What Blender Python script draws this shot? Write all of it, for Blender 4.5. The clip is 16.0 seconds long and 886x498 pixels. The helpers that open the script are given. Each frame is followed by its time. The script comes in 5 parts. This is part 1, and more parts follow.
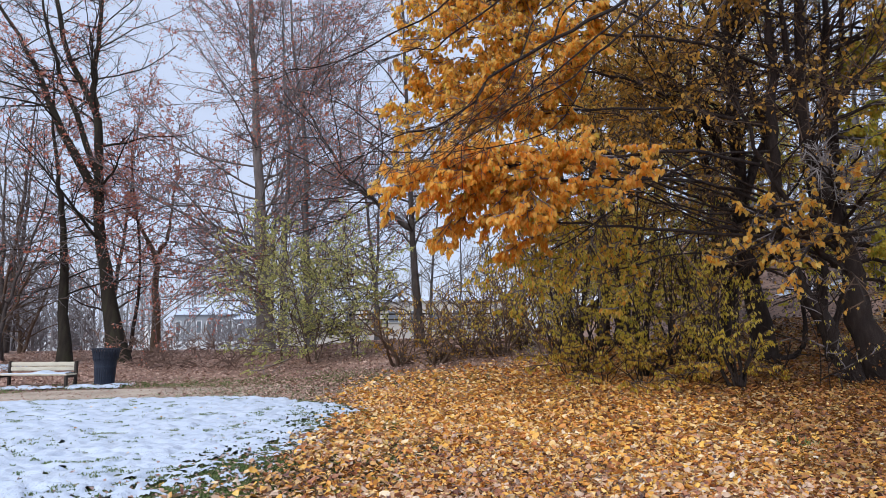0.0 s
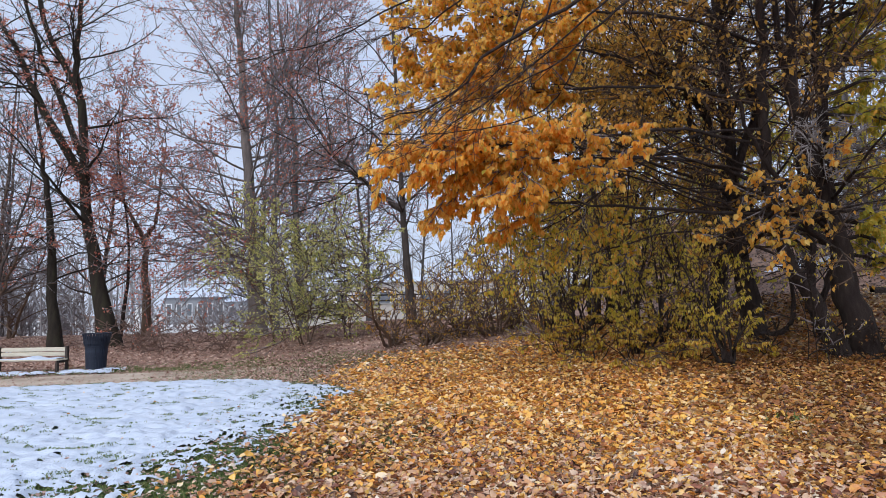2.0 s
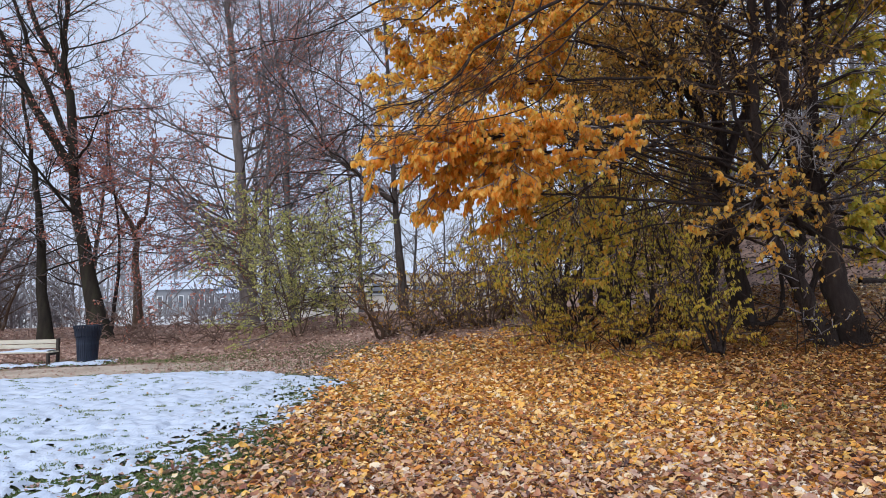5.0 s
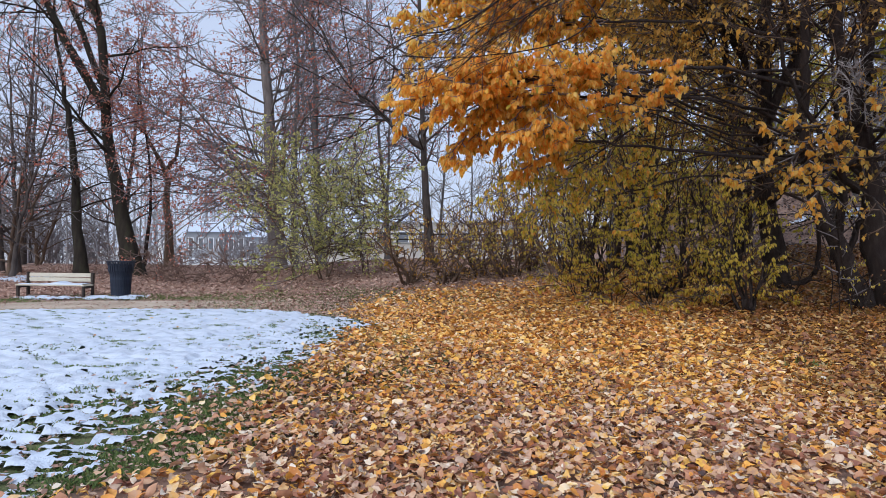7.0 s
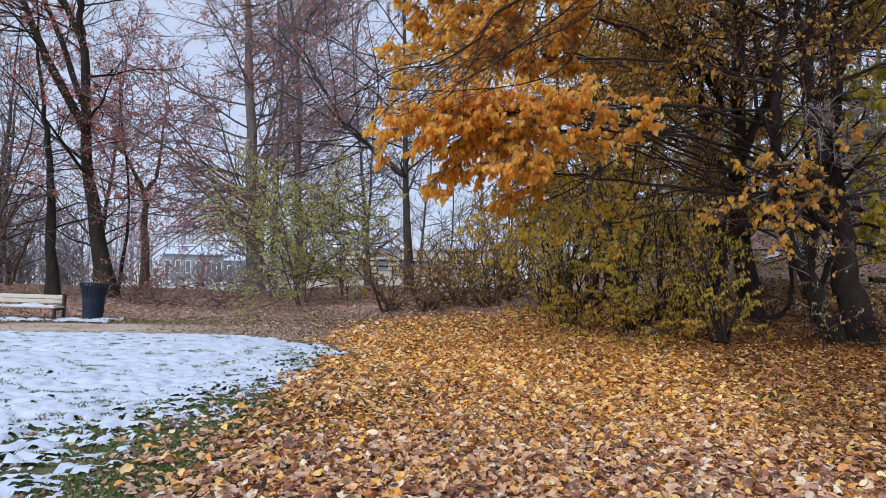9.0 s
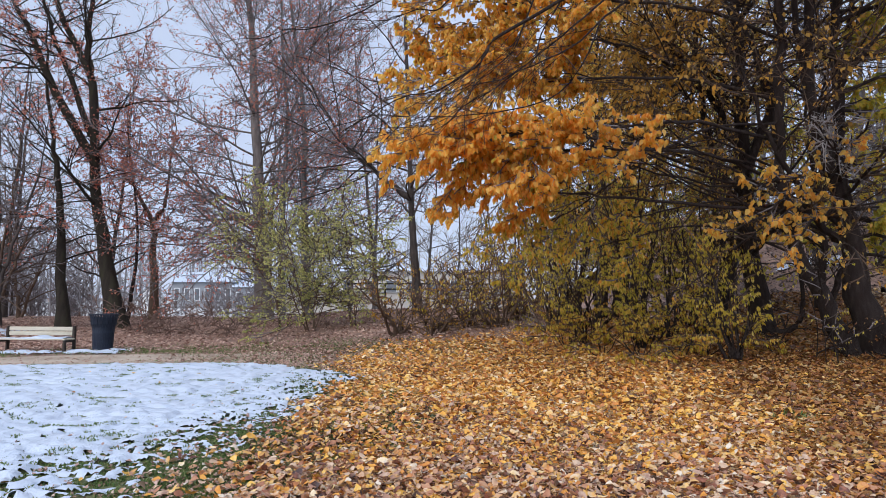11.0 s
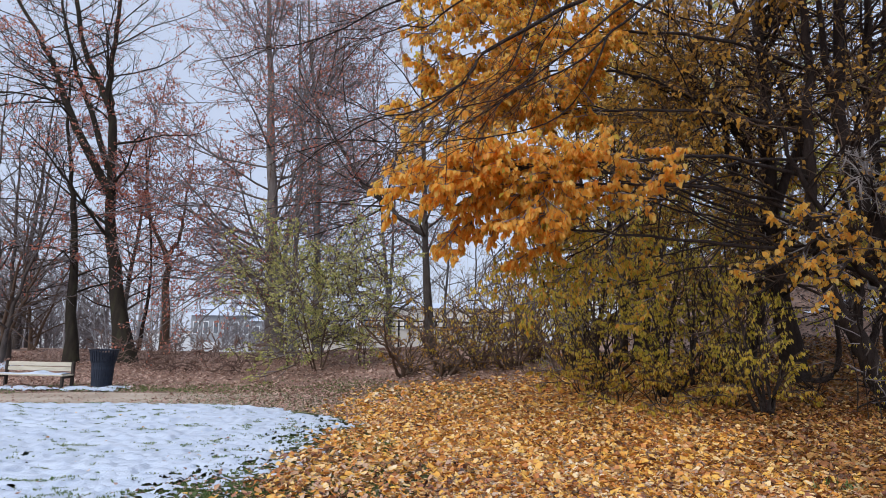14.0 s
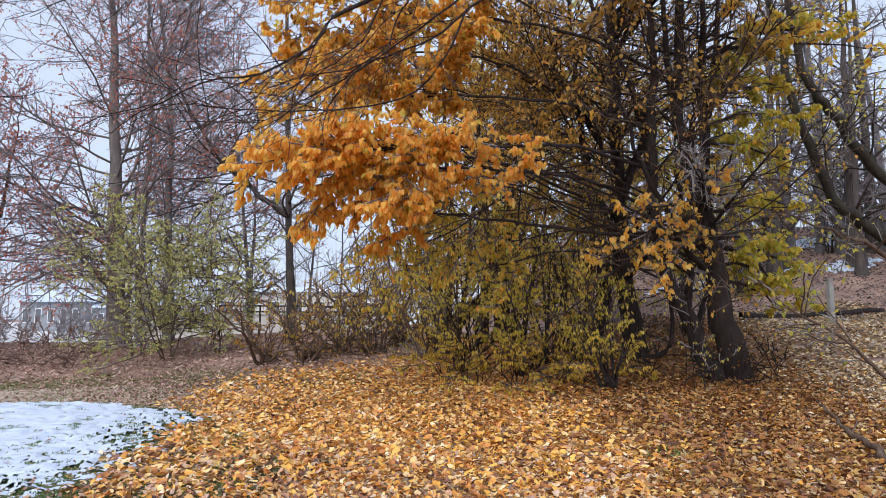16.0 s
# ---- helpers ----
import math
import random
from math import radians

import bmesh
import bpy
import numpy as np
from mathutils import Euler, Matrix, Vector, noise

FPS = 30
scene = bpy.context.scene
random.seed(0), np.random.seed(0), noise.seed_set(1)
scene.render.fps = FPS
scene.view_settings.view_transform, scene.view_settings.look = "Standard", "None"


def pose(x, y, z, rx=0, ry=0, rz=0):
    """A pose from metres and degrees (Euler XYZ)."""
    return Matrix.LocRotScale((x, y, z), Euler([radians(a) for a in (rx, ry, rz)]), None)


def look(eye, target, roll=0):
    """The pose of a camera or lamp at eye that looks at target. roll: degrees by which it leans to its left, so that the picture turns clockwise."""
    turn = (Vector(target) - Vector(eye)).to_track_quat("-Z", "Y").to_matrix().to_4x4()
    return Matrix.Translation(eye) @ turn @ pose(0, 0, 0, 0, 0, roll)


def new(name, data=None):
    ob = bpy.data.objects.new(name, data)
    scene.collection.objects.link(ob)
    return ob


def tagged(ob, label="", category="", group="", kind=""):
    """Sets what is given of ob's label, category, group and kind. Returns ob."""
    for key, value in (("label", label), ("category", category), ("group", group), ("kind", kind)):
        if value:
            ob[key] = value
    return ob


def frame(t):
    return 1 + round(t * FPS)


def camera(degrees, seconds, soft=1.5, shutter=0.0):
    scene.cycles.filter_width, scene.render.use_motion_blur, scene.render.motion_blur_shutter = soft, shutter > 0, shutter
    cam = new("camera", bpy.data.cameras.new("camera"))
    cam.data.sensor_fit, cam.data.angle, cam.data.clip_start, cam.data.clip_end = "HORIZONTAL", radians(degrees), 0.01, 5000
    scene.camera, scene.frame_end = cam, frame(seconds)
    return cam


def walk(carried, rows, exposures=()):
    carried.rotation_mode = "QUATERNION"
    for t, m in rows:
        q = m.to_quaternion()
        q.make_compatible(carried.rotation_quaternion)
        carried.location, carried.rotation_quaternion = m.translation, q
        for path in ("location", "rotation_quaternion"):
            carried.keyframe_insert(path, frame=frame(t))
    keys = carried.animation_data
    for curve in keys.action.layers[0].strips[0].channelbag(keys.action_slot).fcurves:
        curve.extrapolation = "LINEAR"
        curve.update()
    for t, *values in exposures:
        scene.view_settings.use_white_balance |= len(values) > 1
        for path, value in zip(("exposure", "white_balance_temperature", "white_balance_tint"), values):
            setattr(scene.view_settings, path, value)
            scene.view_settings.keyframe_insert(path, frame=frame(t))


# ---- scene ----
cam = camera(72.0, 16.0, soft=0.75)
PATH = [
    (0, (-0.225, 0.188, 1.449), (-0.224, 2.171, 1.709), -0.5),
    (0.5, (-0.221, 0.208, 1.484), (-0.193, 2.196, 1.707), -0.9),
    (1, (-0.242, 0.209, 1.479), (-0.205, 2.198, 1.679), -1.3),
    (1.5, (-0.248, 0.216, 1.485), (-0.212, 2.206, 1.681), -1.4),
    (2, (-0.248, 0.207, 1.475), (-0.217, 2.197, 1.669), -1.2),
    (2.5, (-0.247, 0.19, 1.475), (-0.217, 2.181, 1.665), -1.1),
    (3, (-0.244, 0.2, 1.485), (-0.21, 2.191, 1.67), -1.4),
    (3.5, (-0.243, 0.184, 1.483), (-0.206, 2.176, 1.667), -1.2),
    (4, (-0.248, 0.183, 1.481), (-0.204, 2.175, 1.658), -1.1),
    (6.3, (-0.261, 0.218, 1.415), (-0.194, 2.214, 1.508), -1.5),
    (6.5, (-0.254, 0.242, 1.397), (-0.196, 2.241, 1.442), -0.9),
    (7, (-0.274, 0.299, 1.38), (-0.304, 2.299, 1.386), 0.6),
    (7.5, (-0.295, 0.313, 1.403), (-0.3, 2.313, 1.434), 2.4),
    (8, (-0.27, 0.284, 1.419), (-0.233, 2.283, 1.49), 2.3),
    (8.5, (-0.262, 0.261, 1.414), (-0.221, 2.258, 1.502), 2.1),
    (9, (-0.26, 0.276, 1.404), (-0.228, 2.274, 1.501), 1.7),
    (11.5, (-0.23, 0.272, 1.444), (-0.231, 2.265, 1.621), -0.2),
    (12, (-0.176, 0.296, 1.459), (-0.197, 2.287, 1.649), -0.9),
    (12.5, (-0.164, 0.417, 1.494), (-0.244, 2.402, 1.725), -1.2),
    (13, (-0.136, 0.619, 1.516), (-0.157, 2.6, 1.789), -1.5),
    (13.5, (-0.078, 0.81, 1.511), (-0.078, 2.791, 1.789), -0.7),
    (14, (0.029, 0.906, 1.543), (-0.036, 2.886, 1.824), 1.1),
    (14.5, (0.05, 0.974, 1.582), (0.093, 2.953, 1.867), -1.2),
    (15, (0.066, 1.058, 1.578), (0.207, 3.032, 1.865), -0.1),
    (15.5, (0.1, 1.04, 1.561), (0.351, 3.006, 1.829), -0.3),
    (16, (0.162, 1.111, 1.553), (0.522, 3.064, 1.786), 0.2),
]
walk(cam, [(t, look(e, g, r)) for t, e, g, r in PATH], [(0, 0.24, 6460, 10), (1.5, 0.19, 6480, 10), (4, 0.18, 6500, 10), (6.5, 0.16, 6320, 10), (9, 0.15, 6350, 10), (11.5, 0.17, 6420, 10), (13, 0.09, 6540, 10), (14.5, 0.17, 6580, 10), (15.2, 0.28, 6540, 10), (16, 0.4, 6430, 10)])

# ---- world and light: a bright overcast sky ----
world = bpy.data.worlds.new("world")
scene.world = world
world.use_nodes = True
wn, wl = world.node_tree.nodes, world.node_tree.links
bg = wn["Background"]
sky = wn.new("ShaderNodeTexSky")
sky.sky_type = "NISHITA"
sky.sun_disc = False
sky.sun_elevation, sky.sun_rotation = radians(44), radians(222)
dim = wn.new("ShaderNodeVectorMath")
dim.operation = "SCALE"
dim.inputs["Scale"].default_value = 0.10
wl.new(sky.outputs[0], dim.inputs[0])
cloud = wn.new("ShaderNodeMix")
cloud.data_type = "RGBA"
cloud.inputs["Factor"].default_value = 0.86
cloud.inputs["B"].default_value = (0.585, 0.67, 0.865, 1)
wl.new(dim.outputs[0], cloud.inputs["A"])
wl.new(cloud.outputs["Result"], bg.inputs["Color"])
bg.inputs["Strength"].default_value = 1.0

sun_data = bpy.data.lights.new("sun", "SUN")
sun_data.energy, sun_data.angle, sun_data.color = 2.3, radians(60), (1.0, 0.985, 0.97)
sun = new("sun", sun_data)
sun.matrix_world = look((-34, -28, 50), (0, 10, 0))

RNG = np.random.default_rng(7)


# ---- materials ----
def ramp_of(nodes, colours):
    ramp = nodes.new("ShaderNodeValToRGB")
    els = ramp.color_ramp.elements
    while len(els) < len(colours):
        els.new(0.5)
    for k, c in enumerate(colours):
        els[k].position = k / (len(colours) - 1)
        els[k].color = (*c, 1)
    return ramp


def surface(name, colours, scale=4.0, fine=40.0, rough=0.85, bump=0.3, metal=0.0, stretch=(1, 1, 1), bump_scale=None, spec=0.3, per_object=0.0):
    """Mottled surface: broad and fine noise pick the colour, fine noise gives relief."""
    m = bpy.data.materials.new(name)
    m.use_nodes = True
    nodes, links = m.node_tree.nodes, m.node_tree.links
    p = nodes["Principled BSDF"]
    p.inputs["Roughness"].default_value = rough
    p.inputs["Metallic"].default_value = metal
    p.inputs["Specular IOR Level"].default_value = spec
    tc = nodes.new("ShaderNodeTexCoord")
    mp = nodes.new("ShaderNodeMapping")
    mp.inputs["Scale"].default_value = stretch
    links.new(tc.outputs["Object"], mp.inputs["Vector"])
    a, b = nodes.new("ShaderNodeTexNoise"), nodes.new("ShaderNodeTexNoise")
    for n, sc in ((a, scale), (b, fine)):
        n.inputs["Scale"].default_value = sc
        n.inputs["Detail"].default_value = 5
        links.new(mp.outputs[0], n.inputs["Vector"])
    mix = nodes.new("ShaderNodeMath")
    mix.operation = "MULTIPLY_ADD"
    mix.inputs[1].default_value = 0.45
    links.new(b.outputs[0], mix.inputs[0])
    half = nodes.new("ShaderNodeMath")
    half.operation = "MULTIPLY_ADD"
    half.inputs[1].default_value = 1.5
    half.inputs[2].default_value = -0.48
    links.new(a.outputs[0], half.inputs[0])
    links.new(half.outputs[0], mix.inputs[2])
    src = mix
    if per_object:
        info = nodes.new("ShaderNodeObjectInfo")
        add = nodes.new("ShaderNodeMath")
        add.operation = "MULTIPLY_ADD"
        add.inputs[1].default_value = per_object
        links.new(info.outputs["Random"], add.inputs[0])
        links.new(mix.outputs[0], add.inputs[2])
        src = add
    ramp = ramp_of(nodes, colours)
    links.new(src.outputs[0], ramp.inputs[0])
    links.new(ramp.outputs[0], p.inputs["Base Color"])
    if bump:
        bp = nodes.new("ShaderNodeBump")
        bp.inputs["Strength"].default_value = bump
        bp.inputs["Distance"].default_value = bump_scale or 0.02
        links.new(b.outputs[0], bp.inputs["Height"])
        links.new(bp.outputs[0], p.inputs["Normal"])
    return m


def leaf_surface(name, colours, through_light=0.3, rough=0.5, spec=0.3, single=False):
    """Each leaf takes its own colour; thin blades let some light through."""
    m = bpy.data.materials.new(name)
    m.use_nodes = True
    nodes, links = m.node_tree.nodes, m.node_tree.links
    p = nodes["Principled BSDF"]
    p.inputs["Roughness"].default_value = rough
    p.inputs["Specular IOR Level"].default_value = spec
    geo = nodes.new("ShaderNodeObjectInfo") if single else nodes.new("ShaderNodeNewGeometry")
    tc = nodes.new("ShaderNodeTexCoord")
    n = nodes.new("ShaderNodeTexNoise")
    n.inputs["Scale"].default_value = 22
    n.inputs["Detail"].default_value = 3
    links.new(tc.outputs["Object"], n.inputs["Vector"])
    big = nodes.new("ShaderNodeTexNoise")
    big.inputs["Scale"].default_value = 0.7
    links.new(tc.outputs["Object"], big.inputs["Vector"])
    a1 = nodes.new("ShaderNodeMath")
    a1.operation = "MULTIPLY_ADD"
    a1.inputs[1].default_value = 0.35
    links.new(n.outputs[0], a1.inputs[0])
    links.new(geo.outputs["Random" if single else "Random Per Island"], a1.inputs[2])
    a2 = nodes.new("ShaderNodeMath")
    a2.operation = "MULTIPLY_ADD"
    a2.inputs[1].default_value = 0.5
    links.new(big.outputs[0], a2.inputs[0])
    links.new(a1.outputs[0], a2.inputs[2])
    a3 = nodes.new("ShaderNodeMath")
    a3.operation = "ADD"
    a3.inputs[1].default_value = -0.42
    links.new(a2.outputs[0], a3.inputs[0])
    ramp = ramp_of(nodes, colours)
    links.new(a3.outputs[0], ramp.inputs[0])
    links.new(ramp.outputs[0], p.inputs["Base Color"])
    tr = nodes.new("ShaderNodeBsdfTranslucent")
    links.new(ramp.outputs[0], tr.inputs["Color"])
    mx = nodes.new("ShaderNodeMixShader")
    mx.inputs[0].default_value = through_light
    links.new(p.outputs[0], mx.inputs[1])
    links.new(tr.outputs[0], mx.inputs[2])
    links.new(mx.outputs[0], nodes["Material Output"].inputs["Surface"])
    return m


M_BARK = surface("dark_bark", [(0.024, 0.015, 0.014), (0.043, 0.03, 0.026), (0.076, 0.056, 0.049)], 4, 34, 0.95, 1.0, stretch=(3, 3, 0.8), bump_scale=0.05)
M_BARK_MOSS = surface("mossy_bark", [(0.018, 0.014, 0.012), (0.036, 0.029, 0.022), (0.055, 0.056, 0.03)], 2.2, 30, 0.95, 0.9, stretch=(3, 3, 0.7))
M_BARK_BROWN = surface("brown_bark", [(0.07, 0.045, 0.032), (0.13, 0.085, 0.06), (0.19, 0.14, 0.10)], 3, 26, 0.95, 0.9, stretch=(3, 3, 0.7))
M_BARK_DIM = surface("dim_grey_bark", [(0.045, 0.037, 0.034), (0.08, 0.066, 0.06), (0.13, 0.11, 0.10)], 3, 26, 0.95, 0.8, stretch=(3, 3, 0.7))
M_BARK_BEECH = surface("beech_bark", [(0.12, 0.105, 0.10), (0.20, 0.175, 0.165), (0.29, 0.26, 0.245)], 3, 26, 0.95, 0.7, stretch=(3, 3, 0.7))
M_BARK_GREY = surface("grey_bark", [(0.09, 0.085, 0.085), (0.16, 0.15, 0.15), (0.25, 0.24, 0.24)], 2, 24, 0.95, 0.6, stretch=(2, 2, 0.6))
# Bark paled towards grey-blue: distance haze is put into the colour.
M_FAR_HAZED = surface("hazed_far_bark", [(0.24, 0.235, 0.25), (0.34, 0.335, 0.35), (0.44, 0.435, 0.45)], 0.2, 4, 0.95, 0)
M_FIELD = surface("far_field", [(0.30, 0.29, 0.26), (0.48, 0.48, 0.48), (0.68, 0.70, 0.73)], 0.08, 1.5, 0.95, 0)
M_TWIG = surface("twig_bark", [(0.11, 0.095, 0.098), (0.19, 0.165, 0.17), (0.29, 0.255, 0.258)], 3, 25, 0.9, 0)
M_TWIG_BROWN = surface("brown_twig_bark", [(0.10, 0.062, 0.05), (0.17, 0.11, 0.09), (0.26, 0.18, 0.15)], 3, 25, 0.9, 0)
M_TWIG_PALE = surface("pale_twig_bark", [(0.17, 0.15, 0.145), (0.28, 0.255, 0.25), (0.39, 0.365, 0.36)], 3, 25, 0.9, 0)
M_LEAF_ORANGE = leaf_surface("orange_leaf", [(0.851, 0.385, 0.057), (0.921, 0.51, 0.086), (0.941, 0.624, 0.127), (0.95, 0.738, 0.23)], 0.68, 0.4, 0.5)
M_LEAF_OCHRE = leaf_surface("ochre_leaf", [(0.22, 0.143, 0.039), (0.418, 0.242, 0.052), (0.594, 0.33, 0.058), (0.726, 0.374, 0.058)], 0.45)
M_LEAF_YELLOW = leaf_surface("yellow_green_leaf", [(0.594, 0.504, 0.072), (0.795, 0.651, 0.096), (0.933, 0.724, 0.144), (0.95, 0.788, 0.264)], 0.7)
M_LEAF_LIME = leaf_surface("lime_leaf", [(0.342, 0.366, 0.069), (0.543, 0.507, 0.085), (0.732, 0.602, 0.108), (0.85, 0.59, 0.1)], 0.58)
M_LEAF_GREEN = leaf_surface("green_leaf", [(0.264, 0.288, 0.096), (0.408, 0.432, 0.144), (0.564, 0.54, 0.192), (0.72, 0.624, 0.24)], 0.45)
M_LEAF_RUST = leaf_surface("rust_leaf", [(0.40, 0.095, 0.07), (0.52, 0.155, 0.105), (0.60, 0.22, 0.15), (0.60, 0.32, 0.22)], 0.5)
M_LITTER_GOLD = leaf_surface("gold_litter", [(0.102, 0.052, 0.028), (0.509, 0.187, 0.056), (0.733, 0.322, 0.061), (0.814, 0.447, 0.083), (0.793, 0.572, 0.283), (0.59, 0.239, 0.071), (0.834, 0.509, 0.094), (0.855, 0.696, 0.472)], 0.15, 0.5, 0.4)
M_LITTER_TAN = leaf_surface("tan_litter", [(0.075, 0.045, 0.042), (0.30, 0.115, 0.07), (0.46, 0.215, 0.12), (0.55, 0.33, 0.20), (0.64, 0.47, 0.34), (0.36, 0.20, 0.15), (0.68, 0.38, 0.11), (0.73, 0.65, 0.54)], 0.12, 0.5, 0.4)
# Browner leaves, also darkened to stand in for shade under the crown.
M_LITTER_RUST = leaf_surface("shaded_rust_litter", [(0.062, 0.028, 0.02), (0.196, 0.074, 0.031), (0.339, 0.133, 0.035), (0.41, 0.202, 0.045), (0.25, 0.101, 0.045), (0.446, 0.258, 0.061), (0.429, 0.313, 0.183)], 0.12, 0.5, 0.4)
M_LITTER_SINGLE = leaf_surface("single_leaf", [(0.34, 0.162, 0.111), (0.527, 0.323, 0.221), (0.68, 0.306, 0.06), (0.663, 0.51, 0.391), (0.714, 0.408, 0.093), (0.731, 0.629, 0.527)], 0.12, 0.5, 0.4, True)
M_LITTER_PALE = leaf_surface("pale_litter", [(0.16, 0.11, 0.085), (0.38, 0.27, 0.18), (0.60, 0.49, 0.36), (0.64, 0.46, 0.20), (0.78, 0.70, 0.56)], 0.12, 0.5, 0.4)
M_LITTER_BROWN = leaf_surface("brown_litter", [(0.17, 0.095, 0.075), (0.34, 0.20, 0.155), (0.47, 0.305, 0.245), (0.62, 0.46, 0.38)], 0.08, 0.6)
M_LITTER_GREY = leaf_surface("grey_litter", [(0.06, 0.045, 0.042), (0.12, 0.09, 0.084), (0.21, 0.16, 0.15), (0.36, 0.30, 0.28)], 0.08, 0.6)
M_GRASS = leaf_surface("grass_blade", [(0.06, 0.11, 0.035), (0.11, 0.19, 0.06), (0.18, 0.25, 0.08), (0.28, 0.28, 0.12)], 0.3)
M_SOIL = surface("leaf_mould", [(0.13, 0.088, 0.072), (0.28, 0.18, 0.14), (0.43, 0.295, 0.225)], 1.3, 18, 0.95, 0.8, bump_scale=0.03)
M_LAWN = surface("lawn_soil", [(0.06, 0.07, 0.03), (0.11, 0.13, 0.055), (0.19, 0.17, 0.095)], 2, 40, 0.95, 0.8, bump_scale=0.03)
M_PATH = surface("path_grit", [(0.28, 0.22, 0.17), (0.43, 0.355, 0.285), (0.55, 0.475, 0.395)], 1.1, 60, 0.95, 0.6)
M_SNOW = surface("snow", [(0.437, 0.516, 0.651), (0.525, 0.595, 0.711), (0.577, 0.642, 0.744)], 3, 50, 0.6, 0.7, spec=0.4)
M_BIN = surface("navy_enamel", [(0.012, 0.016, 0.028), (0.02, 0.027, 0.045), (0.035, 0.045, 0.07)], 5, 40, 0.6, 0.15, spec=0.3)
M_BENCH = surface("cream_wood", [(0.42, 0.37, 0.28), (0.58, 0.53, 0.42), (0.68, 0.63, 0.52)], 3, 30, 0.7, 0.3, stretch=(1, 8, 8), per_object=0.2)
M_IRON = surface("brown_iron", [(0.02, 0.016, 0.014), (0.04, 0.03, 0.026), (0.07, 0.055, 0.045)], 5, 40, 0.6, 0.2)
M_CONCRETE = surface("grey_concrete", [(0.26, 0.26, 0.25), (0.38, 0.38, 0.36), (0.48, 0.48, 0.46)], 3, 40, 0.9, 0.3)
M_WALL_GREY = surface("grey_render", [(0.22, 0.235, 0.255), (0.30, 0.31, 0.33), (0.37, 0.38, 0.40)], 0.6, 8, 0.9, 0.1)
M_WALL_BEIGE = surface("beige_render", [(0.46, 0.42, 0.38), (0.56, 0.52, 0.47), (0.64, 0.60, 0.55)], 0.6, 8, 0.9, 0.1)
M_WHITE = surface("white_paint", [(0.66, 0.67, 0.68), (0.76, 0.77, 0.78), (0.82, 0.82, 0.83)], 1, 12, 0.6, 0.1)
M_GLASS = surface("dark_pane", [(0.10, 0.11, 0.12), (0.16, 0.17, 0.19), (0.22, 0.24, 0.26)], 1, 6, 0.1, 0, spec=0.8)


# ---- mesh helpers ----
def mesh_from(name, verts, faces, material, smooth=False):
    """verts (N, 3), faces (M, k) arrays; all faces have k corners."""
    verts, faces = np.asarray(verts, dtype=np.float32), np.asarray(faces, dtype=np.int32)
    me = bpy.data.meshes.new(name)
    m, k = faces.shape
    me.vertices.add(len(verts))
    me.vertices.foreach_set("co", verts.ravel())
    me.loops.add(m * k)
    me.loops.foreach_set("vertex_index", faces.ravel())
    me.polygons.add(m)
    me.polygons.foreach_set("loop_start", np.arange(0, m * k, k, dtype=np.int32))
    me.update(calc_edges=True)
    if smooth:
        me.shade_smooth()
    me.materials.append(material)
    return me


def part(name, bm, material, parent, label=""):
    """One mesh object under a thing or a part, from a bmesh or a mesh."""
    if isinstance(bm, bmesh.types.BMesh):
        me = bpy.data.meshes.new(name)
        bm.to_mesh(me)
        bm.free()
        me.materials.append(material)
    else:
        me = bm
    ob = new(name, me)
    ob.parent = parent
    if label:
        ob["label"] = label
    return ob


def thing(name, place, label, category, group="", rz=0.0):
    ob = new(name)
    ob.empty_display_size = 0.1
    ob.matrix_world = pose(*place, 0, 0, rz)
    return tagged(ob, label, category, group)


def box_bm(x0, x1, y0, y1, z0, z1, bevel=0.0, bm=None):
    bm = bm or bmesh.new()
    r = bmesh.ops.create_cube(bm, size=1, matrix=Matrix.Translation(((x0 + x1) / 2, (y0 + y1) / 2, (z0 + z1) / 2)) @ Matrix.Diagonal((x1 - x0, y1 - y0, z1 - z0, 1)))
    if bevel:
        edges = list({e for v in r["verts"] for e in v.link_edges})
        bmesh.ops.bevel(bm, geom=edges, offset=bevel, segments=2, affect="EDGES")
    return bm


def unit(v):
    return v / np.maximum(np.linalg.norm(v, axis=-1, keepdims=True), 1e-9)


def lattice(x, y, size, seed):
    """Smooth value noise in 0..1 with the given cell size."""
    table = np.random.default_rng(seed).random((256, 256))
    u, v = np.asarray(x) / size + 1000, np.asarray(y) / size + 1000
    i, j = np.floor(u).astype(int), np.floor(v).astype(int)
    a, b = u - i, v - j
    a, b = a * a * (3 - 2 * a), b * b * (3 - 2 * b)
    i0, j0, i1, j1 = i % 256, j % 256, (i + 1) % 256, (j + 1) % 256
    return (table[i0, j0] * (1 - a) + table[i1, j0] * a) * (1 - b) + (table[i0, j1] * (1 - a) + table[i1, j1] * a) * b


def step(a, b, v):
    u = np.clip((np.asarray(v, dtype=float) - a) / (b - a), 0, 1)
    return u * u * (3 - 2 * u)


